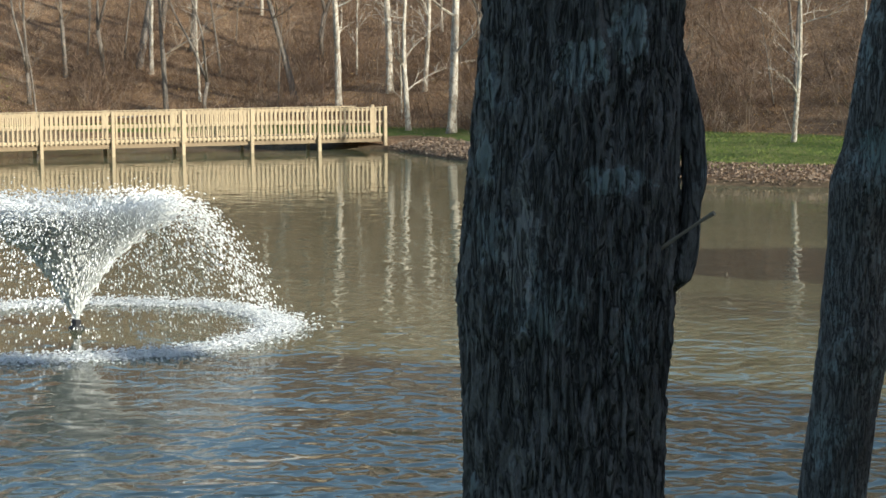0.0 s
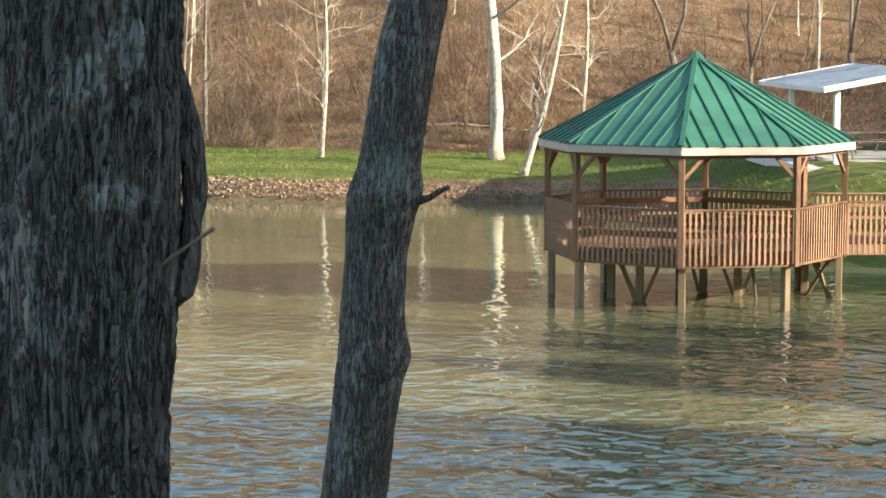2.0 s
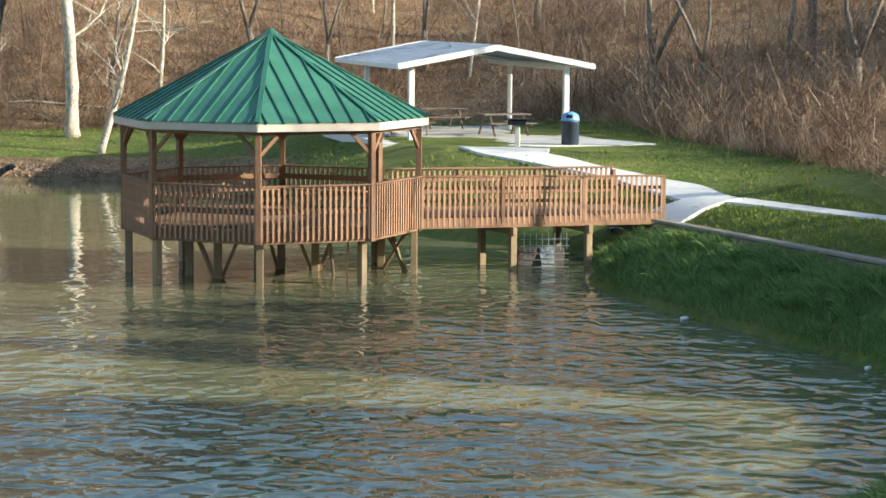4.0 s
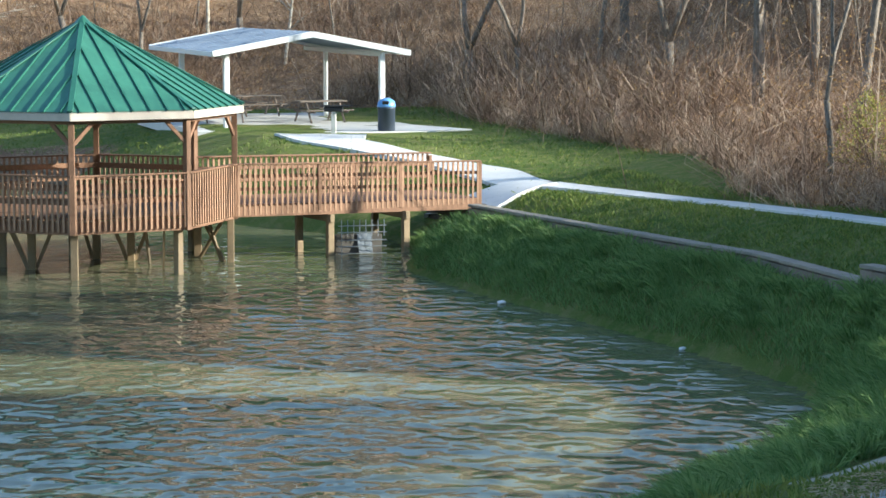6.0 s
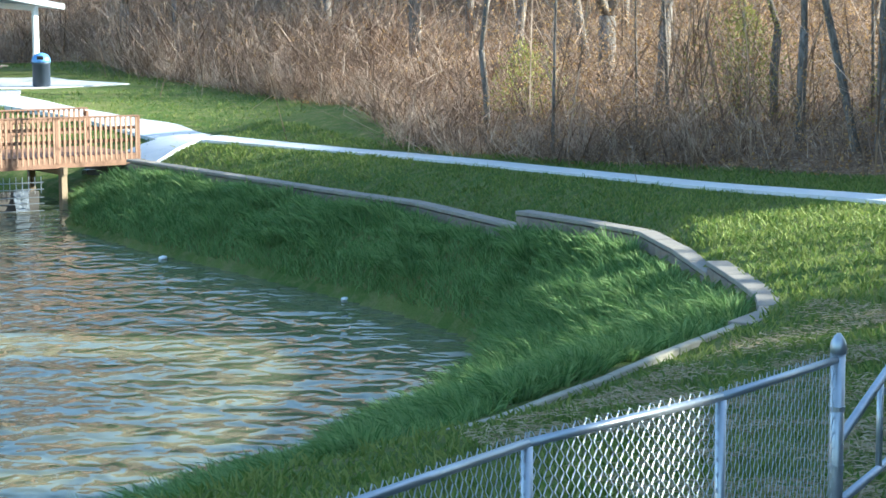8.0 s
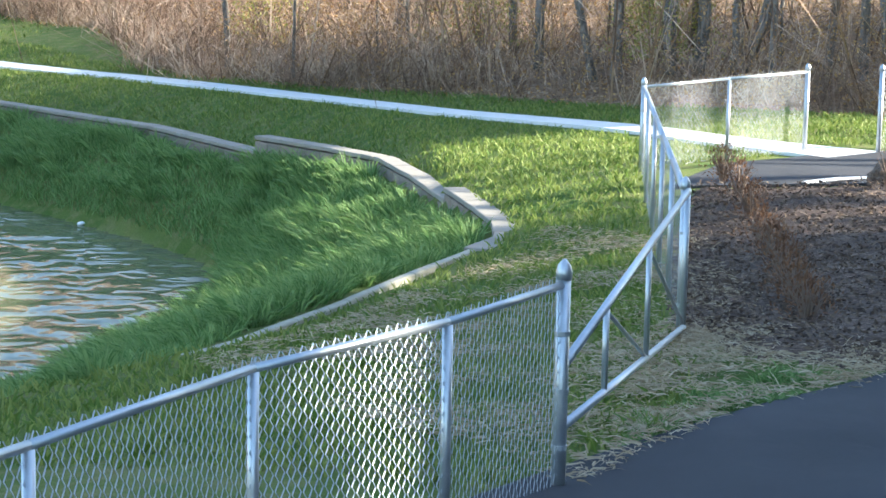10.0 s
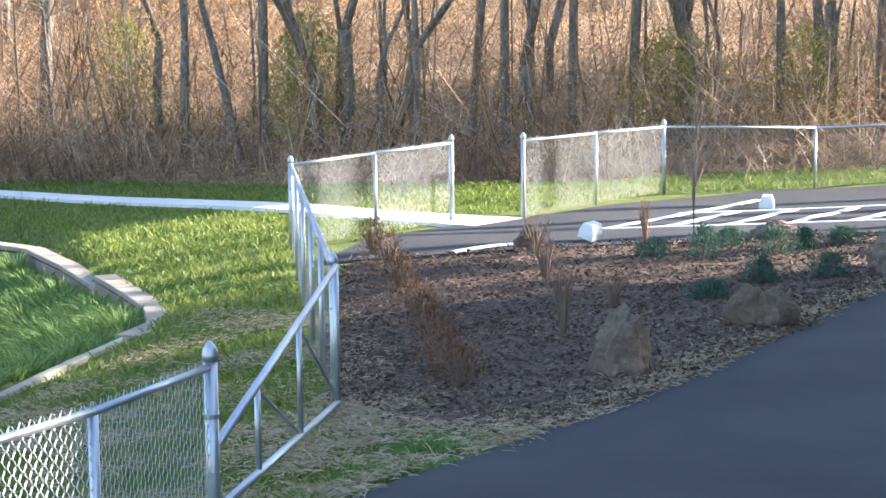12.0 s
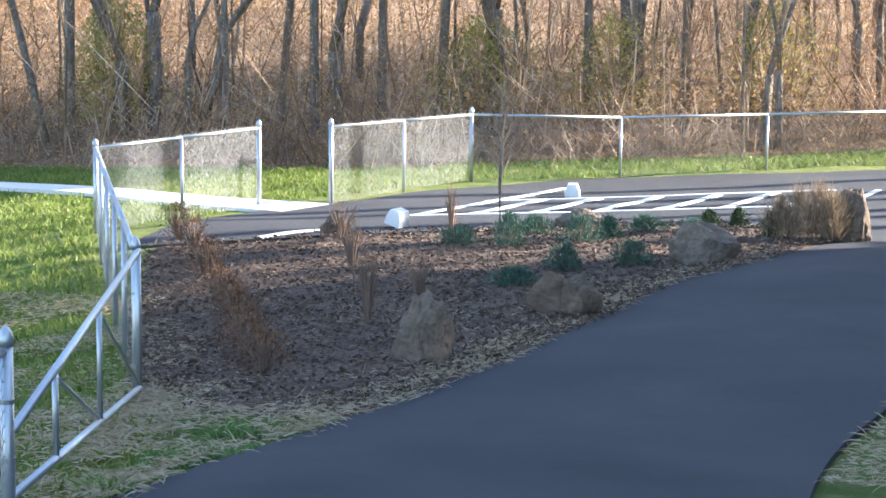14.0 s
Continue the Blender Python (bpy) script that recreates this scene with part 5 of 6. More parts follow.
def blades(base, tip, width, rng_np, bend=0.25):
    """Flat tapering blades from base to tip (n x 3 each): one quad and one point each."""
    n = len(base)
    d = tip - base
    s = np.cross(d, rng_np.normal(size=(n, 3)))
    s /= np.linalg.norm(s, axis=1)[:, None] + 1e-9
    w = (width if np.ndim(width) else np.full(n, width))[:, None]
    mid = base + d * 0.55 + np.array([0, 0, 1.0]) * np.linalg.norm(d, axis=1)[:, None] * bend * 0.5
    v = np.stack([base - s * w / 2, base + s * w / 2, mid + s * w * 0.4, mid - s * w * 0.4, tip], 1).reshape(-1, 3)
    i = np.arange(n)[:, None] * 5
    quads = (i + np.array([[0, 1, 2, 3]])).tolist()
    tris = (i + np.array([[3, 2, 4]])).tolist()
    return v, quads + tris


def cloud(name, v, f, mat):
    me = bpy.data.meshes.new(name)
    me.from_pydata(v.tolist(), [], f)
    me.materials.append(mat)
    return new(name, me)


M_STEM = plain("brown_stem", (0.23, 0.16, 0.115), 0.9, var=0.3, scale=3)


def shrub(name, x, y, w, h, n, mat, label, cat, blade, seed, up=0.6, stems=10, group=""):
    """A little bush: thin stems and many short leaves or needles."""
    r = np.random.default_rng(seed)
    root = tagged(new(name), label, cat, group)
    z0 = land_z(x, y) + 0.05
    root.location = (x, y, z0)
    if stems:
        bm = bmesh.new()
        for _ in range(stems):
            a, k = r.uniform(0, 6.283), r.uniform(0.3, 0.9)
            p = Vector((math.cos(a) * w / 2 * k, math.sin(a) * w / 2 * k, h * r.uniform(0.6, 1.0)))
            tube(bm, [Vector((p.x * .1, p.y * .1, -0.05)), p * 0.5 + Vector((0, 0, h * .08)), p], [0.010, 0.007, 0.003], 4)
        part("branchwork", bm, M_STEM, root)
    a, k, q = r.uniform(0, 6.283, n), np.sqrt(r.uniform(0, 1, n)), r.uniform(0.05, 1, n)
    lump = 1 + 0.3 * np.sin(a * 3 + seed) + 0.2 * np.sin(a * 5 + q * 4)
    prof = np.sqrt(np.clip(1 - q ** 2, 0.04, 1))
    base = np.stack([np.cos(a) * k * w / 2 * prof * lump, np.sin(a) * k * w / 2 * prof * lump, q * h * (0.75 + 0.25 * lump)], 1)
    d = base / (np.linalg.norm(base, axis=1)[:, None] + 1e-6) * (1 - up) + np.array([0, 0, 1]) * up + r.normal(size=(n, 3)) * 0.45
    d /= np.linalg.norm(d, axis=1)[:, None]
    v, f = blades(base, base + d * (blade[0] * r.uniform(0.6, 1.3, n))[:, None], blade[1] * r.uniform(0.7, 1.3, n), r, 0.05)
    ob = cloud("foliage", v, f, mat)
    ob.parent = root
    return root


for i, (x, y, w, h) in enumerate(((-1.02, 27.9, 0.55, 0.22), (-0.38, 27.75, 0.46, 0.42), (-0.07, 29.2, 0.5, 0.24), (0.5, 28.2, 0.62, 0.34), (0.89, 28.8, 0.36, 0.28), (0.29, 25.4, 0.42, 0.30), (1.07, 25.8, 0.54, 0.28), (-0.27, 23.9, 0.55, 0.18), (1.41, 29.4, 0.5, 0.2), (1.93, 28.4, 0.42, 0.26))):
    shrub("juniper", x, y, w, h, 1100, M_JUNIPER, "low spreading blue-green juniper on the mulch", "shrub", (0.08, 0.007), 50 + i, 0.45, 8, "low junipers")
for i, (x, y, h) in enumerate(((2.31, 30.4, 0.22), (2.68, 30.15, 0.26), (2.95, 28.6, 0.34))):
    shrub("box_shrub", x, y, 0.26, h, 900, M_DKGREEN, "small dark rounded evergreen shrub", "shrub", (0.045, 0.012), 70 + i, 0.4, 5, "small evergreens")
for i, (x, y) in enumerate(((-4.77, 29.1), (-4.35, 27.8), (-3.91, 25.9), (-3.51, 24.1), (-2.96, 21.7), (-2.55, 19.6), (-2.31, 18.5), (-3.2, 22.9), (-2.75, 20.6))):
    shrub("rusty_shrub", x, y, 0.56, 0.46 if i < 3 else 0.38, 300, M_RUST, "thin spreading shrub with rusty dry leaves", "shrub", (0.040, 0.018), 90 + i, 0.3, 26, "rusty shrubs")
for i, (x, y, w, h) in enumerate(((-1.65, 21.3, 0.30, 0.72), (-2.19, 25.8, 0.42, 0.62), (-2.55, 28.4, 0.55, 0.5), (-1.17, 29.4, 0.28, 0.62), (-1.3, 23.6, 0.45, 0.4))):
    shrub("bare_shrub", x, y, w, h, 150, M_RUST, "bare upright twiggy shrub in the mulch", "shrub", (0.12, 0.003), 110 + i, 0.65, 24, "bare shrubs")
for i, (x, y, w, h) in enumerate(((3.06, 28.5, 0.42, 0.42), (3.3, 28.55, 0.5, 0.56), (3.58, 28.6, 0.5, 0.60), (3.72, 28.45, 0.4, 0.5))):
    shrub("ornamental_grass", x, y, w, h, 800, M_SEDGE, "dry tan ornamental grass clump beside a boulder", "grass clump", (0.24, 0.006), 130 + i, 0.75, 0, "dry grass clumps")
sap = tagged(new("sapling"), "thin bare sapling planted in the mulch bed", "tree")
bm = bmesh.new()
sz = land_z(-0.54, 30.0)
tube(bm, [(-0.54, 30.0, sz - 0.1), (-0.55, 30.0, sz + 0.7), (-0.52, 30.0, sz + 1.3), (-0.49, 30.02, sz + 2.0)], [0.028, 0.024, 0.016, 0.005], 8)
part("trunk", bm, M_BARK_FAR, sap)
bm = bmesh.new()
rg = random.Random(77)
for i in range(46):
    z = sz + 0.75 + i * 0.027
    a = rg.random() * 6.283
    ln = 0.42 * (1 - i / 60)
    e = Vector((math.cos(a) * ln, math.sin(a) * ln, ln * 0.9))
    b = Vector((-0.53, 30.0, z))
    tube(bm, [b, b + e * 0.6, b + e + Vector((0, 0, .08))], [0.008, 0.005, 0.002], 4)
tagged(part("branchwork", bm, M_TWIG, sap), kind="stuff")


# ---- woods ----
def bare_tree(name, seed, h, r, mat, label, fork=False, lean=0.0, prim=10, bow=0.3, group="woodland trees"):
    """A bare tree at the origin: trunk (or two stems) and a crown of limbs, side limbs and twigs."""
    rng = random.Random(seed)
    root = tagged(new(name), label, "tree", group)
    stems = []
    if fork:
        fz = h * rng.uniform(0.10, 0.22)
        stems.append(([Vector((0, 0, -0.4)), Vector((0, 0, fz * .5)), Vector((lean * fz, 0, fz))], [r * 1.25, r, r * 0.92]))
        for s in (1, -1):
            a = rng.random() * 3.14
            d = Vector((math.cos(a) * s * 0.42 + lean, math.sin(a) * s * 0.42, 1))
            p = Vector((lean * fz, 0, fz))
            pts, rad = [p], [r * 0.66]
            for k in range(7):
                d = (d + Vector((rng.uniform(-.24, .24), rng.uniform(-.24, .24), 0.10))).normalized()
                p = p + d * (h - fz) / 7
                pts.append(p.copy())
                rad.append(r * 0.66 * (1 - (k + 1) / 7.8))
            stems.append((pts, rad))
    else:
        p, d = Vector((0, 0, -0.4)), Vector((lean, 0, 1)).normalized()
        pts, rad = [p.copy()], [r * 1.45]
        for k in range(10):
            d = (d + Vector((rng.uniform(-.1, .1), rng.uniform(-.1, .1), 0)) * bow).normalized()
            p = p + d * (0.7 if k == 0 else (h - 0.7) / 9)
            pts.append(p.copy())
            rad.append(r * (1.0 if k == 0 else 1 - k / 10.6))
        stems.append((pts, rad))
    bm = bmesh.new()
    for pts, rad in stems:
        tube(bm, pts, rad, 9, 0.05, rng)
    part("trunk", bm, mat, root, "", True)
    bm = bmesh.new()
    for i in range(prim):
        pts, rad = stems[-1 - (i % 2 if fork else 0)]
        f = rng.uniform(0.16, 0.97) ** 0.8 * (len(pts) - 1)
        k = min(int(f), len(pts) - 2)
        p = pts[k].lerp(pts[k + 1], f - k)
        rr = (rad[k] + (rad[k + 1] - rad[k]) * (f - k)) * rng.uniform(0.25, 0.5)
        a = rng.random() * 6.283
        d = Vector((math.cos(a), math.sin(a), rng.uniform(0.3, 1.1))).normalized()
        ln = h * rng.uniform(0.12, 0.30)
        P, R = [p], [rr]
        for s in range(4):
            d = (d + Vector((rng.uniform(-.35, .35), rng.uniform(-.35, .35), rng.uniform(-.12, .3)))).normalized()
            p = p + d * ln / 4
            P.append(p.copy())
            R.append(max(0.008, rr * (1 - (s + 1) / 4.4)))
            for _ in range(2):
                e = (d + Vector((rng.uniform(-1, 1), rng.uniform(-1, 1), rng.uniform(-.3, .7)))).normalized()
                q = ln * rng.uniform(0.2, 0.45)
                m = p + e * q * 0.5 + Vector((rng.uniform(-.1, .1), rng.uniform(-.1, .1), .05))
                t = p + e * q
                tube(bm, [p, m, t], [R[-1] * 0.55, R[-1] * 0.4, 0.005], 3)
                for _ in range(1):
                    g = (e + Vector((rng.uniform(-1, 1), rng.uniform(-1, 1), rng.uniform(-.2, .8)))).normalized()
                    tube(bm, [m, m + g * q * 0.6], [0.011, 0.004], 3)
        tube(bm, P, R, 5)
    part("crown", bm, mat if mat is M_BARK_PALE else M_TWIG, root)
    return root


protos = [bare_tree("bare_tree", 1, 17, 0.20, M_BARK_FAR, "tall bare grey-brown woodland tree"),
          bare_tree("bare_tree", 2, 14, 0.13, M_BARK_FAR, "slender bare woodland tree", lean=0.12),
          bare_tree("bare_tree", 3, 15, 0.22, M_BARK_FAR, "forked bare woodland tree with dark bark", True),
          bare_tree("bare_tree", 4, 9, 0.07, M_BARK_FAR, "thin bare understorey tree", lean=-0.08, prim=12),
          bare_tree("bare_tree", 5, 16, 0.17, M_BARK_FAR, "forked leaning bare tree", True, 0.18),
          bare_tree("bare_tree", 6, 16, 0.16, M_BARK_PALE, "pale-barked bare tree on the wooded slope"),
          bare_tree("bare_tree", 7, 11, 0.10, M_BARK_PALE, "thin pale-barked bare tree", lean=0.06, prim=12),
          bare_tree("bare_tree", 8, 12, 0.19, M_BARK_FAR, "crooked low-forking bare tree with dark bark", True, 0.05, prim=14),
          bare_tree("bare_tree", 15, 11, 0.16, M_BARK_FAR, "crooked bare tree spreading over the fence", True, -0.1, prim=14)]
USED = set()


def plant(k, x, y, turn, s, tilt=0.0, wide=1.0):
    z = land_z(x, y)
    m = pose(x, y, z, 0, 0, turn) @ pose(0, 0, 0, 0, tilt, 0) @ Matrix.Diagonal((s * wide, s * wide, s, 1))
    if k not in USED:
        USED.add(k)
        protos[k].matrix_world = m
        return protos[k]
    o = copy_thing(protos[k], Matrix.Identity(4))
    o.matrix_world = m
    return o


# trees that stand out along the far shore and at the wood's edge: kind, x, y, turn, size, tilt, width
for row in ((6, -73.1, 59.3, 40, 1.0, 1, 1.15), (5, -67.5, 64.3, 80, 1.1, -1, 1.75), (6, -63.6, 62.1, 50, 1.0, 11, 1.5), (6, -69.6, 71.5, 10, 1.0, 4, 1.2), (3, -82.3, 65.6, 0, 0.5, 0, 1.4),
            (6, -100.3, 55.9, 200, 1.1, 3, 1.4), (5, -97.1, 56.6, 20, 1.1, 2, 1.5), (5, -108.4, 56.0, 140, 1.0, 0, 1.3), (5, -107.2, 58.6, 160, 1.0, 2, 1.4), (1, -111.3, 54.9, 220, 1.0, 3, 1.5),
            (1, -123.3, 50.3, 120, 1.2, 6, 1.5), (6, -105.5, 59.8, 60, 1.2, 0, 1.2), (1, -123.2, 53.7, 0, 1.2, 0, 1.2), (3, -121.2, 43.1, 300, 0.7, 14, 1.6), (1, -127.2, 53.4, 30, 1.1, 0, 1.2),
            (0, -28.4, 63.9, 30, 1.0, 0, 1.0), (0, -42.5, 82, 130, 1.0, 0, 1.1), (1, -25.4, 64.7, 60, 1.0, 0, 1.2), (1, -23.1, 65.2, 200, 1.1, 3, 1.0), (1, -16.6, 52.0, 80, 1.0, 0, 1.3), (2, -20.0, 58, 100, 1.0, 0, 1.1),
            (1, -10.0, 44.6, 200, 0.9, 7, 0.95), (0, -9.55, 44.6, 70, 1.0, 2, 0.72), (7, -8.55, 45.2, 20, 1.0, -3, 0.95), (8, -7.95, 45.2, 60, 1.05, 5, 1.0), (8, -7.1, 45.6, 0, 0.9, 20, 0.95), (0, -4.6, 45.0, 100, 1.0, 0, 0.66),
            (7, -4.1, 45.0, 160, 1.1, 3, 0.8), (1, -5.5, 46.2, 20, 1.0, 0, 0.9), (0, -3.3, 45.6, 240, 0.9, -1, 0.72), (7, -1.0, 47.2, 45, 1.0, 0, 0.8), (8, 2.0, 48.2, 100, 1.1, 0, 0.85), (8, -11.6, 46.2, 120, 1.0, 0, 0.8), (7, 4.6, 49.5, 220, 1.1, 0, 0.8), (0, 1.0, 47.5, 15, 1.0, 0, 0.62), (2, 3.1, 48, 310, 1.0, 0, 0.65)):
    plant(*row[:6], row[6] * (0.8 if row[1] > -14 else 1.0))
rng = random.Random(12)
spots = []
while len(spots) < 235:
    x, y = rng.uniform(-140, 32), rng.uniform(30, 125)
    z, ds, into, wet = (float(v[0]) for v in land(np.array([x]), np.array([y])))
    az = math.degrees(math.atan2(-x, y))
    if not 0.8 < into < (30 if x < -45 else 42) or not -24 < az < 76 or math.hypot(x, y) > 150:
        continue
    if any((x - a) ** 2 + (y - b) ** 2 < 3.4 for a, b in spots):
        continue
    spots.append((x, y))
    pale = x < -52 and rng.random() < 0.45
    if x > 12 and rng.random() < 0.6 or x > -26 and 50 < -0.407 * x + 0.914 * y < 76 and rng.random() < 0.8:
        continue
    k = rng.choice((5, 6, 6)) if pale else rng.choice((0, 1, 1, 2, 3, 3, 4, 1))
    plant(k, x, y, rng.uniform(0, 360), rng.uniform(0.6, 1.0), rng.uniform(-4, 4), rng.uniform(0.6, 1.0))

for _ in range(150):
    x, y = rng.uniform(-24, 11), rng.uniform(44.5, 72)
    if float(land(np.array([x]), np.array([y]))[2][0]) < 0.8 or -0.407 * x + 0.914 * y > 53:
        continue
    plant(rng.choice((3, 3, 1, 7, 8, 8)), x, y, rng.uniform(0, 360), rng.uniform(0.55, 1.0), rng.uniform(-9, 9), rng.uniform(0.45, 0.8))

# fallen trunks on the far slope
for a, b, r in (((-119.5, 44.5, 2.4), (-114, 50.5, 3.9), 0.16), ((-112, 52.5, 2.6), (-106, 56.5, 3.6), 0.14), ((-78, 66.5, 4.5), (-71, 70.5, 5.2), 0.09)):
    bm = bmesh.new()
    tube(bm, [Vector(a), Vector(a).lerp(Vector(b), 0.5) + Vector((0, 0, .15)), Vector(b)], [r, r * 0.8, r * 0.4], 9)
    ob = tagged(mesh_ob("fallen_trunk", bm, M_BARK_PALE, True), "pale fallen trunk lying on the leafy slope", "log")
    for v in ob.data.vertices:
        v.co.z = land_z(v.co.x, v.co.y) + r * 0.6 + (v.co.z - (a[2] + b[2]) / 2) * 0.25


# ---- undergrowth ----
def wood_spots(n, seed, depth, keep=None):
    """Random ground points inside the woods, thicker near their edge and within sight of the pond."""
    r = np.random.default_rng(seed)
    out = []
    have = 0
    while have < n:
        x, y = r.uniform(-140, 34, 52000), r.uniform(20, 120, 52000)
        z, ds, into, wet = land(x, y)
        az = np.degrees(np.arctan2(-x, y))
        ok = (into > 0.15) & (az > -16) & (az < 74) & (np.hypot(x, y) < 150) & (r.uniform(0, 1, 52000) < np.exp(-into / depth))
        if keep is not None:
            ok &= keep(x, y, r)
        p = np.stack([x, y, z], 1)[ok]
        out.append(p)
        have += len(p)
    return np.concatenate(out)[:n]


def stems(base, tip, r0, rng_np, bow=0.15, parts=3):
    """Three-sided bent stems, nine vertices each."""
    n = len(base)
    d = tip - base
    mid = base + d * 0.5 + rng_np.normal(size=(n, 3)) * np.linalg.norm(d, axis=1)[:, None] * bow
    ax = np.array([[1, 0, 0], [-0.5, 0.87, 0], [-0.5, -0.87, 0.0]])
    rr = r0[:, None, None]
    v = np.concatenate([base[:, None] + ax * rr, mid[:, None] + ax * rr * 0.7, tip[:, None] + ax * rr * 0.25], 1).reshape(-1, 3)
    if parts == 2:
        v = np.concatenate([base[:, None] + ax * rr, tip[:, None] + ax * rr * 0.3], 1).reshape(-1, 3)
    i = np.arange(n)[:, None] * 3 * parts
    f = []
    for a in (0, 3)[:parts - 1]:
        for k in range(3):
            f.append(i + np.array([[a + k, a + (k + 1) % 3, a + 3 + (k + 1) % 3, a + 3 + k]]))
    return v, np.concatenate(f).tolist()


r5 = np.random.default_rng(5)
NB = 30000
base = wood_spots(NB, 21, 16.0, lambda x, y, r: (wobble(x, y, 0.33, 5.0) + r.normal(0, 0.35, x.shape) > 0.0) & (r.uniform(0, 1, x.shape) < np.where(x > -28, 0.42, 1.0)))
clump = np.array([noise.noise(Vector((x * 0.35, y * 0.35, 0))) for x, y, _ in base])
hgt = r5.gamma(2.6, 0.36, NB) * (1 + 1.1 * clump) + 0.25
d = np.stack([r5.normal(0, 1.1, NB), r5.normal(0, 1.1, NB), np.ones(NB)], 1)
v, f = stems(base - np.array([0, 0, 0.1]), base + d * hgt[:, None], r5.uniform(0.007, 0.020, NB), r5, 0.34)
tagged(cloud("undergrowth", v, f, M_BRUSH), "tangled bare brush and saplings along the wood's edge", "brush", kind="stuff")
pick = r5.integers(0, NB, 72000)
k = r5.uniform(0.35, 1.0, 72000)[:, None]
b2 = base[pick] + d[pick] * hgt[pick][:, None] * k
e = r5.normal(size=(72000, 3)) * np.array([1, 1, 0.5]) + np.array([0, 0, 0.2])
e *= (r5.uniform(0.25, 1.1, 72000) / np.linalg.norm(e, axis=1))[:, None]
v, f = stems(b2, b2 + e, r5.uniform(0.005, 0.014, 72000), r5, 0.1, 2)
tagged(cloud("brush_twigs", v, f, M_BRUSH), "fine bare side twigs in the undergrowth", "brush", kind="stuff")


# a low thick fringe of brush where the woods meet the lawn
NE = 6500
fringe = wood_spots(NE, 25, 2.2, lambda x, y, r: (x > -46) & (r.uniform(0, 1, x.shape) < np.where(x > -12, 0.3, 1.0)))
fd = np.stack([r5.normal(0, 0.7, NE), r5.normal(0, 0.7, NE), np.ones(NE)], 1)
fh = r5.uniform(0.2, 1.1, NE)
v, f = stems(fringe - np.array([0, 0, 0.1]), fringe + fd * fh[:, None], r5.uniform(0.006, 0.015, NE), r5, 0.2)
tagged(cloud("brush_fringe", v, f, M_BRUSH), "low tangled brush fringing the woods beside the lawn", "brush", kind="stuff")
pick = r5.integers(0, NE, 22000)
b2 = fringe[pick] + fd[pick] * (fh[pick] * r5.uniform(0.2, 1.0, 22000))[:, None]
e = r5.normal(size=(22000, 3)) * np.array([1, 1, 0.5]) + np.array([0, 0, 0.15])
e *= (r5.uniform(0.2, 0.8, 22000) / np.linalg.norm(e, axis=1))[:, None]
v, f = stems(b2, b2 + e, r5.uniform(0.004, 0.009, 22000), r5, 0.1, 2)
tagged(cloud("fringe_twigs", v, f, M_BRUSH), "fine side twigs of the brush fringe", "brush", kind="stuff")

# thin young poles between the trees, with short side twigs
NP = 560
pole = wood_spots(NP, 23, 15.0, lambda x, y, r: (r.uniform(0, 1, x.shape) < np.where(x > -28, 1.0, 0.25)) & ~((x > -36) & (0.914 * y - 0.407 * x > 52) & (0.914 * y - 0.407 * x < 70)))
ph = r5.uniform(1.2, 5.5, NP)
pd = np.stack([r5.normal(0, 0.2, NP), r5.normal(0, 0.2, NP), np.ones(NP)], 1)
v, f = stems(pole - np.array([0, 0, 0.1]), pole + pd * ph[:, None], r5.uniform(0.012, 0.034, NP), r5, 0.06)
tagged(cloud("saplings", v, f, M_BRUSH), "crowded thin bare saplings in the woods", "saplings", kind="stuff")
NQ = 21000
pick = r5.integers(0, NP, NQ)
b2 = pole[pick] + pd[pick] * (ph[pick] * r5.uniform(0.25, 0.98, NQ))[:, None]
e = r5.normal(size=(NQ, 3)) * np.array([1, 1, 0.6]) + np.array([0, 0, 0.6])
e *= (r5.uniform(0.3, 1.5, NQ) / np.linalg.norm(e, axis=1))[:, None]
v, f = stems(b2, b2 + e, r5.uniform(0.004, 0.011, NQ), r5, 0.1, 2)
tagged(cloud("sapling_twigs", v, f, M_BRUSH), "fine bare side twigs on the saplings", "saplings", kind="stuff")


def leaves_at(p, size, seed, mat, name, label, droop=0.0):
    r = np.random.default_rng(seed)
    n = len(p)
    q = r.normal(size=(n, 3))
    q[:, 2] = q[:, 2] * 0.7 - droop
    q *= (size * r.uniform(0.6, 1.4, n) / np.linalg.norm(q, axis=1))[:, None]
    v, f = blades(p, p + q, size * r.uniform(0.4, 0.8, n), r, 0.1)
    return tagged(cloud(name, v, f, mat), label, "leaves", kind="stuff")


# clinging dry leaves, most where the woods are warm and golden, and a litter on the slope
golden = wood_spots(100000, 31, 16.0, lambda x, y, r: r.uniform(0, 1, x.shape) < np.where(x > -20, 1.0, 0.16))
golden[:, 2] += np.random.default_rng(7).gamma(2.2, 0.75, len(golden))
leaves_at(golden, 0.055, 8, M_GOLD, "dry_leaves", "golden-brown leaves clinging to the brush", 0.3)
lit = wood_spots(42000, 33, 14.0)
lit[:, 2] += 0.03
leaves_at(lit, 0.075, 9, M_GOLD, "leaf_litter", "brown fallen leaves on the wooded slope")


def leafy_bush(x, y, w, h, n, seed, label, mat=None):
    return shrub("honeysuckle_bush", x, y, w, h, int(n * 1.7), mat or M_YELLOW, label, "bush", (0.07, 0.04), seed, 0.2, 26, "leafy bushes")


leafy_bush(-8.9, 46.0, 2.2, 2.6, 2600, 201, "bushy honeysuckle with yellow-green leaves")
leafy_bush(-1.2, 46.4, 3.0, 2.0, 1800, 202, "sparse bush with yellow-green leaves behind the fence")
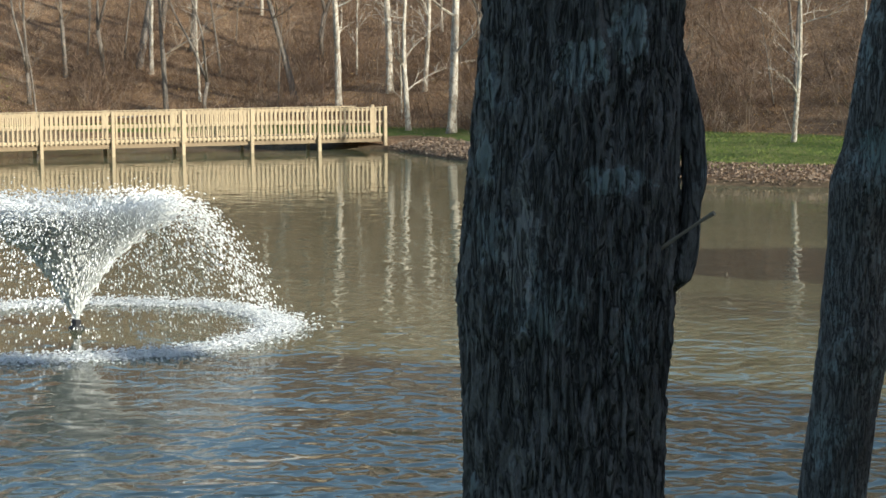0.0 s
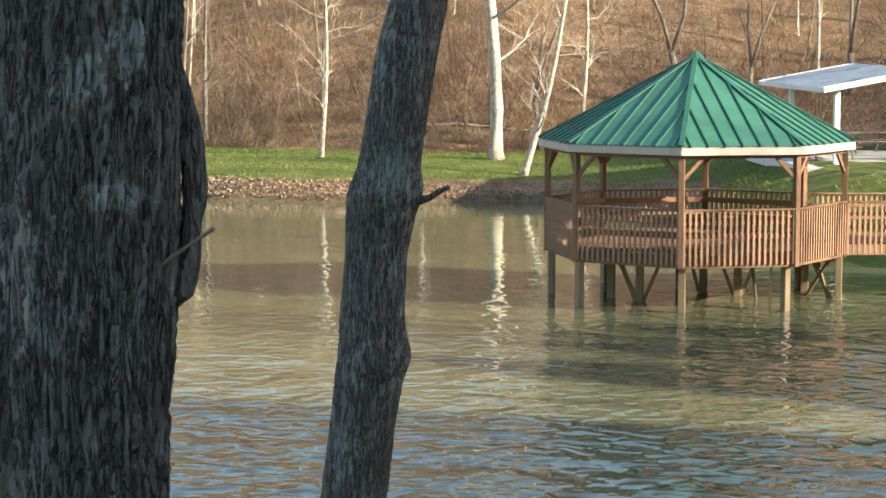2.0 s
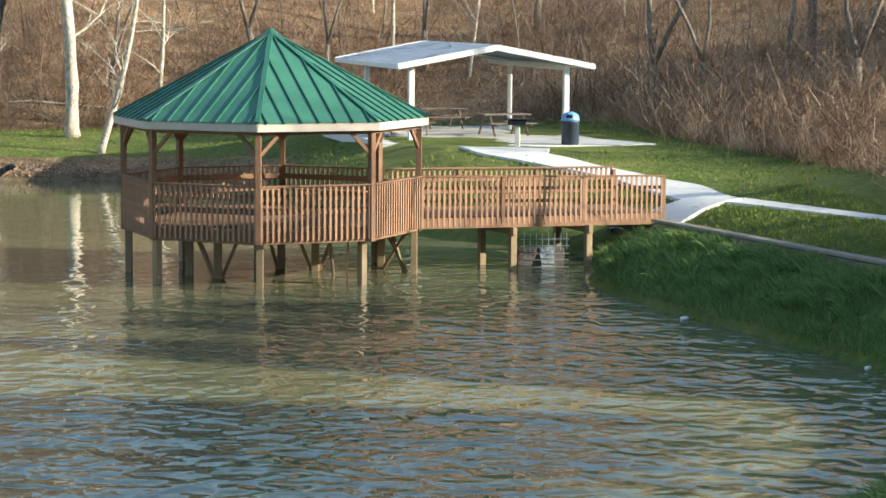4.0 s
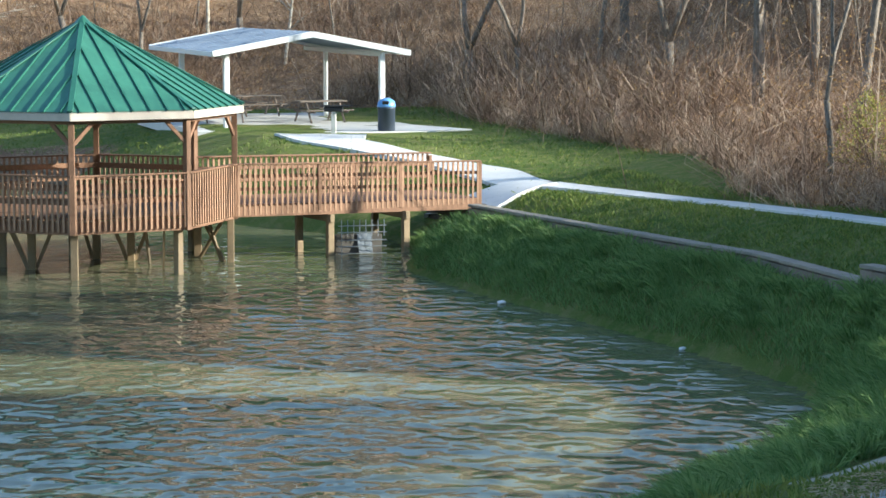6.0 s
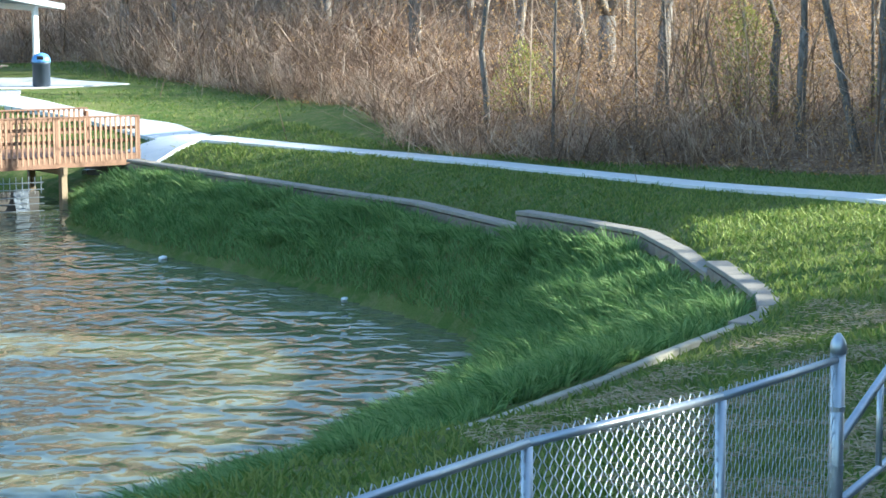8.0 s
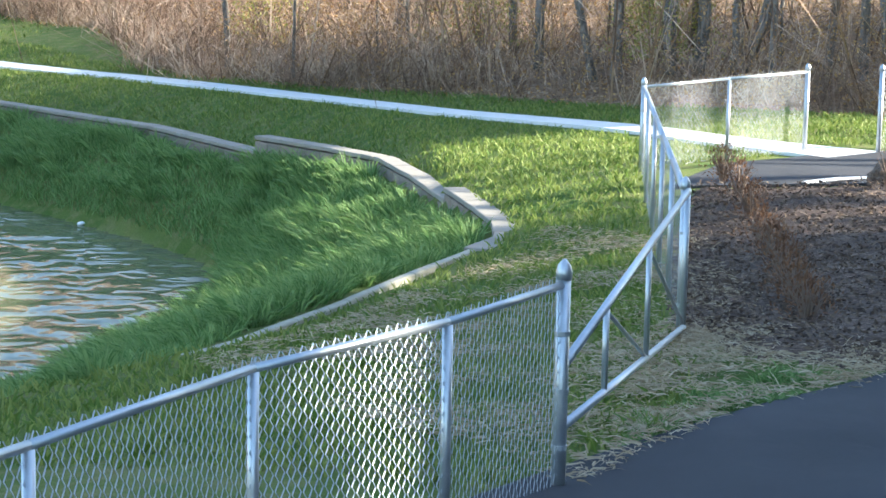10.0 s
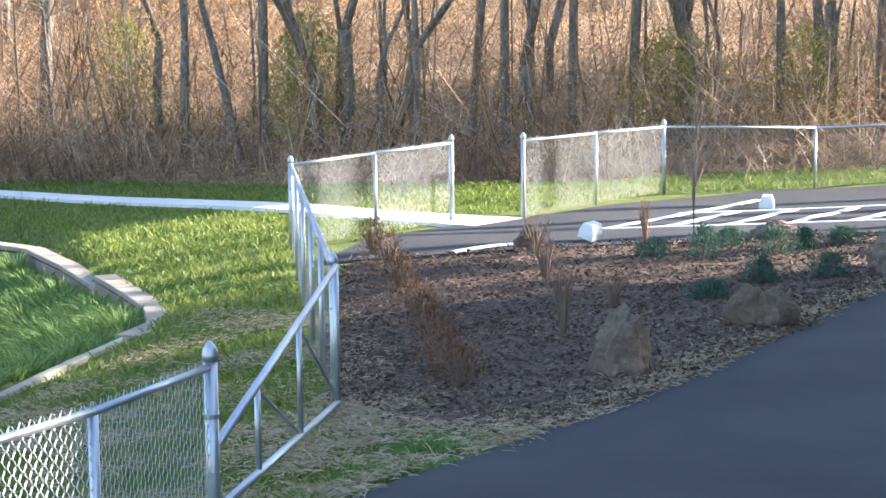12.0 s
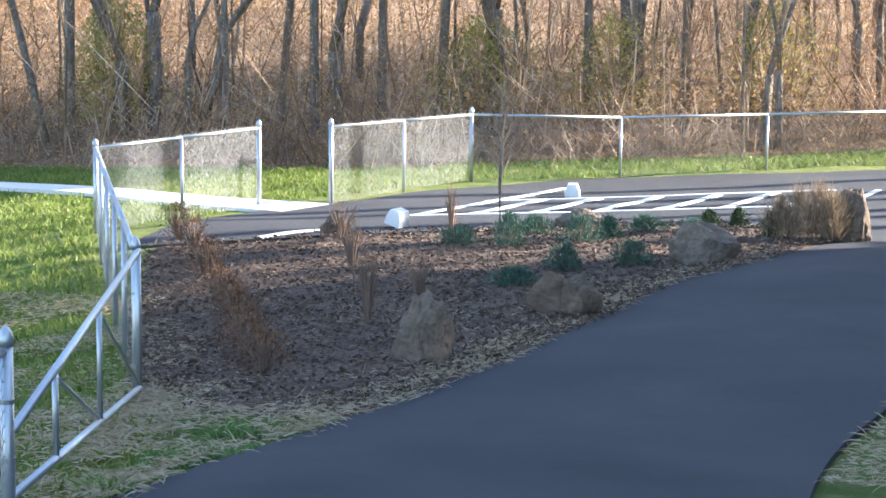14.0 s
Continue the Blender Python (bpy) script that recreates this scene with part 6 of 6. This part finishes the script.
leafy_bush(1.6, 47.0, 2.6, 2.2, 1300, 203, "sparse bush with yellow-green leaves behind the fence")
leafy_bush(-13.5, 48.5, 2.4, 2.6, 1300, 204, "thin bush with yellow leaves at the wood's edge")
leafy_bush(5.0, 48.5, 3.0, 2.4, 1300, 205, "sparse bush with yellow-green leaves behind the fence")
leafy_bush(-118.0, 36.5, 6.0, 7.0, 5200, 206, "large weeping bush with yellow leaves by the boardwalk", M_YELLOW)
leafy_bush(-19.5, 50.5, 2.2, 1.8, 700, 207, "thin bush with yellowing leaves at the wood's edge")


# ---- unseen pines added on the rising ground beyond the driveway, to shade the foreground ----
def pine(seed, h, low=1.0, spread=0.27):
    r = np.random.default_rng(seed)
    root = tagged(new("pine_tree"), "unseen dense dark pine added on the slope to cast shade", "tree", "pines beside the driveway")
    bm = bmesh.new()
    tube(bm, [(0, 0, -0.5), (0, 0, h * .5), (0, 0, h)], [0.28, 0.18, 0.03], 9)
    part("trunk", bm, M_BARK_FAR, root)
    n = 5200
    q = r.uniform(0, 1, n)
    a = r.uniform(0, 6.283, n)
    rad = (1 - q) ** 0.8 * (h - low) * spread * np.sqrt(r.uniform(0.05, 1, n))
    p = np.stack([np.cos(a) * rad, np.sin(a) * rad, low + q * (h - low) - rad * 0.15], 1)
    e = np.stack([np.cos(a), np.sin(a), r.normal(0.1, 0.4, n)], 1) + r.normal(size=(n, 3)) * 0.4
    e *= (0.55 / np.linalg.norm(e, axis=1))[:, None]
    v, f = blades(p, p + e, 0.26 * r.uniform(0.6, 1.3, n), r, 0.0)
    ob = cloud("crown", v, f, M_DKGREEN)
    ob.parent = root
    return root


p0 = pine(61, 16)
rng = random.Random(4)
first = True
for row in range(3):
    for i in range(11):
        x, y = 21 + row * 6 + rng.uniform(-1.2, 1.2), -9 + i * 4.6 + row * 2.0 + rng.uniform(-1, 1)
        if -0.407 * x + 0.914 * y > 24:
            continue
        m = pose(x, y, land_z(x, y), 0, 0, rng.uniform(0, 360)) @ Matrix.Diagonal((*(3 * [rng.uniform(0.85, 1.15)]), 1))
        if first:
            p0.matrix_world, first = m, False
        else:
            copy_thing(p0, Matrix.Identity(4)).matrix_world = m


# taller unseen pines with high crowns behind them, added to shade the water and the bank
for seed, h, low, v0, n, dv in ((62, 27, 13.5, 3, 6, 3.7), (64, 25, 17.0, 26.0, 3, 2.6), (63, 18.5, 12.0, 40, 3, 3.2)):
    p1 = pine(seed, h, low, 0.30 if h > 20 else 0.5)
    first = True
    for row in range(2):
        for i in range(n):
            v = v0 + i * dv + row * 1.7
            x = 23 + row * 7 + rng.uniform(-1, 1)
            y = (v + 0.407 * x) / 0.914
            m = pose(x, y, land_z(x, y), 0, 0, rng.uniform(0, 360)) @ Matrix.Diagonal((*(3 * [rng.uniform(0.94, 1.06)]), 1))
            if first:
                p1.matrix_world, first = m, False
            else:
                copy_thing(p1, Matrix.Identity(4)).matrix_world = m


# ---- grass, straw and small litter ----
def field(n, poly, seed, test):
    r = np.random.default_rng(seed)
    xs, ys = [p[0] for p in poly], [p[1] for p in poly]
    got, have = [], 0
    while have < n:
        x, y = r.uniform(min(xs), max(xs), 40000), r.uniform(min(ys), max(ys), 40000)
        _, ins = poly_dist(x, y, poly)
        z, ds, into, wet = land(x, y)
        ok = ins & ~wet & test(x, y, ds, into, r)
        got.append(np.stack([x, y, z], 1)[ok])
        have += int(ok.sum())
    return np.concatenate(got)[:n]


def off_paving(x, y, m=0.0):
    """Whether points lie clear of paths, asphalt, bed and wall."""
    d1, _ = poly_dist(x, y, PATH_MID, False)
    d2, in2 = poly_dist(x, y, BED)
    dw, _ = poly_dist(x, y, LINE, False)
    _, in3 = poly_dist(x, y, [(-4.2, 4), (-3.4, 9), (-2.75, 12), (-2.22, 13.74), (-0.94, 17.13), (0.06, 19.81), (1.49, 24.39), (3.23, 27.65), (4.6, 29.7), (14, 27), (8.5, 23.5), (4, 19), (2.55, 16.5), (1.66, 13.6), (1.0, 4)])
    _, in4 = poly_dist(x, y, [(-5.35, 28.6), (-2.8, 29.3), (2.0, 31.05), (4.4, 29.4), (14, 27), (14, 43), (6.47, 40.7), (3.63, 39.8), (0.58, 38.8), (-2.2, 35.7), (-3.05, 34), (-4.1, 33.3)])
    return (d1 > 0.62) & ~in2 & (dw > 0.22) & ~in3 & ~in4


def turf(name, label, p, height, width, mat, seed, lean=0.5):
    r = np.random.default_rng(seed)
    n = len(p)
    clump = np.array([noise.noise(Vector((x * 1.1, y * 1.1, 5))) + 0.6 * noise.noise(Vector((x * 3.3, y * 3.3, 1))) for x, y, _ in p])
    h = height * r.uniform(0.55, 1.25, n) * np.clip(1 + 0.75 * clump, 0.25, 2)
    d = np.stack([r.normal(0, lean, n), r.normal(0, lean, n), np.ones(n)], 1)
    v, f = blades(p - np.array([0, 0, 0.02]), p + d * h[:, None], width * r.uniform(0.7, 1.4, n), r, 0.2)
    return tagged(cloud(name, v, f, mat), label, "grass", kind="stuff")


BANKS = BANK[:len(LINE)] + [(-9, 13), (-14, 12), (-30, 30), (-32, 49)]
pts = field(70000, BANKS, 41, lambda x, y, ds, into, r: off_paving(x, y) & (ds > 0.05))
turf("bank_grass", "lush long grass on the pond bank", pts, 0.20, 0.014, M_GRASS, 42, 0.65)
# tussocks that stand up out of it and arch over
tus = field(1000, BANKS, 141, lambda x, y, ds, into, r: off_paving(x, y) & (ds > 0.4) & (wobble(x, y, 0.9, 3.0) + r.normal(0, 0.3, x.shape) > -0.1))
rt = np.random.default_rng(142)
size = rt.uniform(0.18, 0.42, len(tus))
pick = np.repeat(np.arange(len(tus)), 55)
a, k = rt.uniform(0, 6.283, len(pick)), np.sqrt(rt.uniform(0, 1, len(pick)))
off = np.stack([np.cos(a) * k, np.sin(a) * k, np.zeros(len(pick))], 1) * size[pick][:, None]
tip = off * rt.uniform(0.7, 1.3, len(pick))[:, None] + np.stack([np.zeros(len(pick)) - 0.05, np.zeros(len(pick)) - 0.05, size[pick] * rt.uniform(0.7, 1.15, len(pick)) * (1.1 - 0.5 * k)], 1)
v, f = blades(tus[pick] + off * 0.45, tus[pick] + off * 0.45 + tip, 0.015 * rt.uniform(0.7, 1.5, len(pick)), rt, 0.3)
tagged(cloud("grass_tussocks", v, f, M_GRASS), "thick arching tussocks of long green grass on the bank", "grass", kind="stuff")
NEAR_LAWN = [(-31, 49), (-28.75, 47.05), (-23.6, 43.6), (-14.2, 36.4), (-8.7, 29.5), (-7, 25), (-8.1, 17), (-9, 13), (-2.7, 11), (-2.4, 14), (-3.3, 18), (-6.1, 30), (-4.3, 33.8), (-1.2, 38.6), (10, 43.5), (10, 45.5), (3, 42.6), (-5, 41), (-12, 43), (-20, 47.5), (-24, 51), (-29, 55)]
pts = field(50000, NEAR_LAWN, 43, lambda x, y, ds, into, r: off_paving(x, y) & (into < 0.4))
turf("lawn_grass", "short lawn grass beside the footpath", pts, 0.085, 0.022, M_LAWN, 44, 0.7)
FAR_LAWN = [(-29.5, 52), (-28, 56), (-36, 67), (-48, 76), (-62, 74), (-74, 63), (-88, 57), (-79, 51), (-70, 51.5), (-61, 60), (-54, 59), (-47, 54), (-41, 51), (-33, 50)]
pts = field(26000, FAR_LAWN, 45, lambda x, y, ds, into, r: (ds > 1.5) & (into < 0.6))
_, on_slab = poly_dist(pts[:, 0], pts[:, 1], [sq(-1.4, -4.2), sq(SW + 1.9, -4.2), sq(SW + 1.0, SD), sq(-0.7, SD)])
turf("far_lawn_grass", "lawn grass round the picnic shelter", pts[~on_slab], 0.075, 0.026, M_LAWN, 46, 0.7)

pts = field(5000, [(-2.62, 12.4), (-2.35, 13.5), (-1.55, 15.6), (-2.2, 15.9), (-2.75, 14.3)], 61, lambda x, y, ds, into, r: np.array([noise.noise(Vector((a * 1.6, b * 1.6, 4))) for a, b in zip(x, y)]) + r.normal(0, 0.15, x.shape) > -0.02)
turf("verge_grass", "fresh green grass at the driveway's edge", pts, 0.07, 0.010, M_GRASS, 62, 0.8)

# straw and dead grass about the fence line, on the lawn and at the bed's edge
STRAWY = [(-7.2, 17), (-2.6, 11), (-2.2, 13.6), (-0.86, 17.0), (0.14, 19.7), (1.55, 24.3), (3.2, 27.4), (2.6, 27.8), (-2.6, 19), (-4.6, 26), (-6.3, 26)]
pts = field(15000, STRAWY, 47, lambda x, y, ds, into, r: np.array([noise.noise(Vector((a * 0.8, b * 0.8, 2))) for a, b in zip(x, y)]) + r.normal(0, 0.22, x.shape) > 0.12)
VERGE = [(-2.62, 12.2), (-2.32, 13.7), (-1.02, 17.1), (-0.02, 19.8), (1.42, 24.4), (1.2, 24.4), (-0.5, 19.6), (-1.9, 17.2), (-3.3, 18.0), (-3.0, 14.5)]
pts = np.concatenate([pts, field(5200, VERGE, 147, lambda x, y, ds, into, r: np.array([noise.noise(Vector((a * 1.1, b * 1.1, 7))) for a, b in zip(x, y)]) + r.normal(0, 0.2, x.shape) > 0.02),
                      field(3000, [(1.7, 13.6), (2.6, 16.5), (4.0, 19), (4.7, 18.6), (3.4, 16), (2.4, 13.2)], 148, lambda x, y, ds, into, r: r.uniform(0, 1, x.shape) < 2)])
pts[:, 2] += 0.07
r = np.random.default_rng(48)
e = np.stack([r.normal(size=len(pts)), r.normal(size=len(pts)), r.normal(0, 0.12, len(pts))], 1)
e *= (r.uniform(0.05, 0.15, len(pts)) / np.linalg.norm(e, axis=1))[:, None]
v, f = blades(pts, pts + e, 0.008 * r.uniform(0.7, 1.6, len(pts)), r, 0.15)
tagged(cloud("straw", v, f, M_STRAW), "scattered dry straw on the new lawn", "straw", kind="stuff")
M_CHIP = leaf_mat("mulch_chip", (0.045, 0.031, 0.024), (0.21, 0.15, 0.105), 0.9, 0.0)
pts = field(22000, BED, 49, lambda x, y, ds, into, r: r.uniform(0, 1, x.shape) < 2)
pts[:, 2] += 0.10
e = np.stack([r.normal(size=len(pts)), r.normal(size=len(pts)), r.normal(0, 0.35, len(pts))], 1)
e *= (r.uniform(0.03, 0.08, len(pts)) / np.linalg.norm(e, axis=1))[:, None]
v, f = blades(pts, pts + e, 0.018 * r.uniform(0.6, 1.5, len(pts)), r, 0.1)
tagged(cloud("mulch_chips", v, f, M_CHIP), "loose bark chips and leaves on the bed", "mulch", kind="stuff")

M_SHORE = leaf_mat("washed_up_leaf", (0.15, 0.10, 0.07), (0.42, 0.32, 0.23), 0.8, 0.1)
# brown leaves washed up along the far shore
pts = field(9000, [(-97, 56), (-79, 56), (-66, 57), (-59, 62), (-61, 60), (-66, 53.6), (-70, 51), (-80, 50.4), (-97, 52.6)], 51, lambda x, y, ds, into, r: ds < 2.4)
pts[:, 2] += 0.04
e = r.normal(size=(len(pts), 3)) * np.array([1, 1, 0.3])
e *= (0.10 / np.linalg.norm(e, axis=1))[:, None]
v, f = blades(pts, pts + e, 0.07 * r.uniform(0.6, 1.4, len(pts)), r, 0.2)
tagged(cloud("shore_leaves", v, f, M_SHORE), "brown leaves washed up along the far shore", "leaves", kind="stuff")

# floating litter by the bank
for x, y, s in ((-23.9, 40.5, 0.09), (-14.05, 33.95, 0.08), (-17.9, 36.95, 0.07)):
    bm = bmesh.new()
    bmesh.ops.create_icosphere(bm, subdivisions=2, radius=1.0)
    for vv in bm.verts:
        vv.co = Vector((vv.co.x * s, vv.co.y * s * 1.3, vv.co.z * s * 0.6)) * (1 + 0.25 * noise.noise(vv.co * 2.2))
    ob = mesh_ob("float", bm, M_WHITE, True)
    ob.location = (x, y, 0.02)
    tagged(ob, "small white float lying at the water's edge", "float")
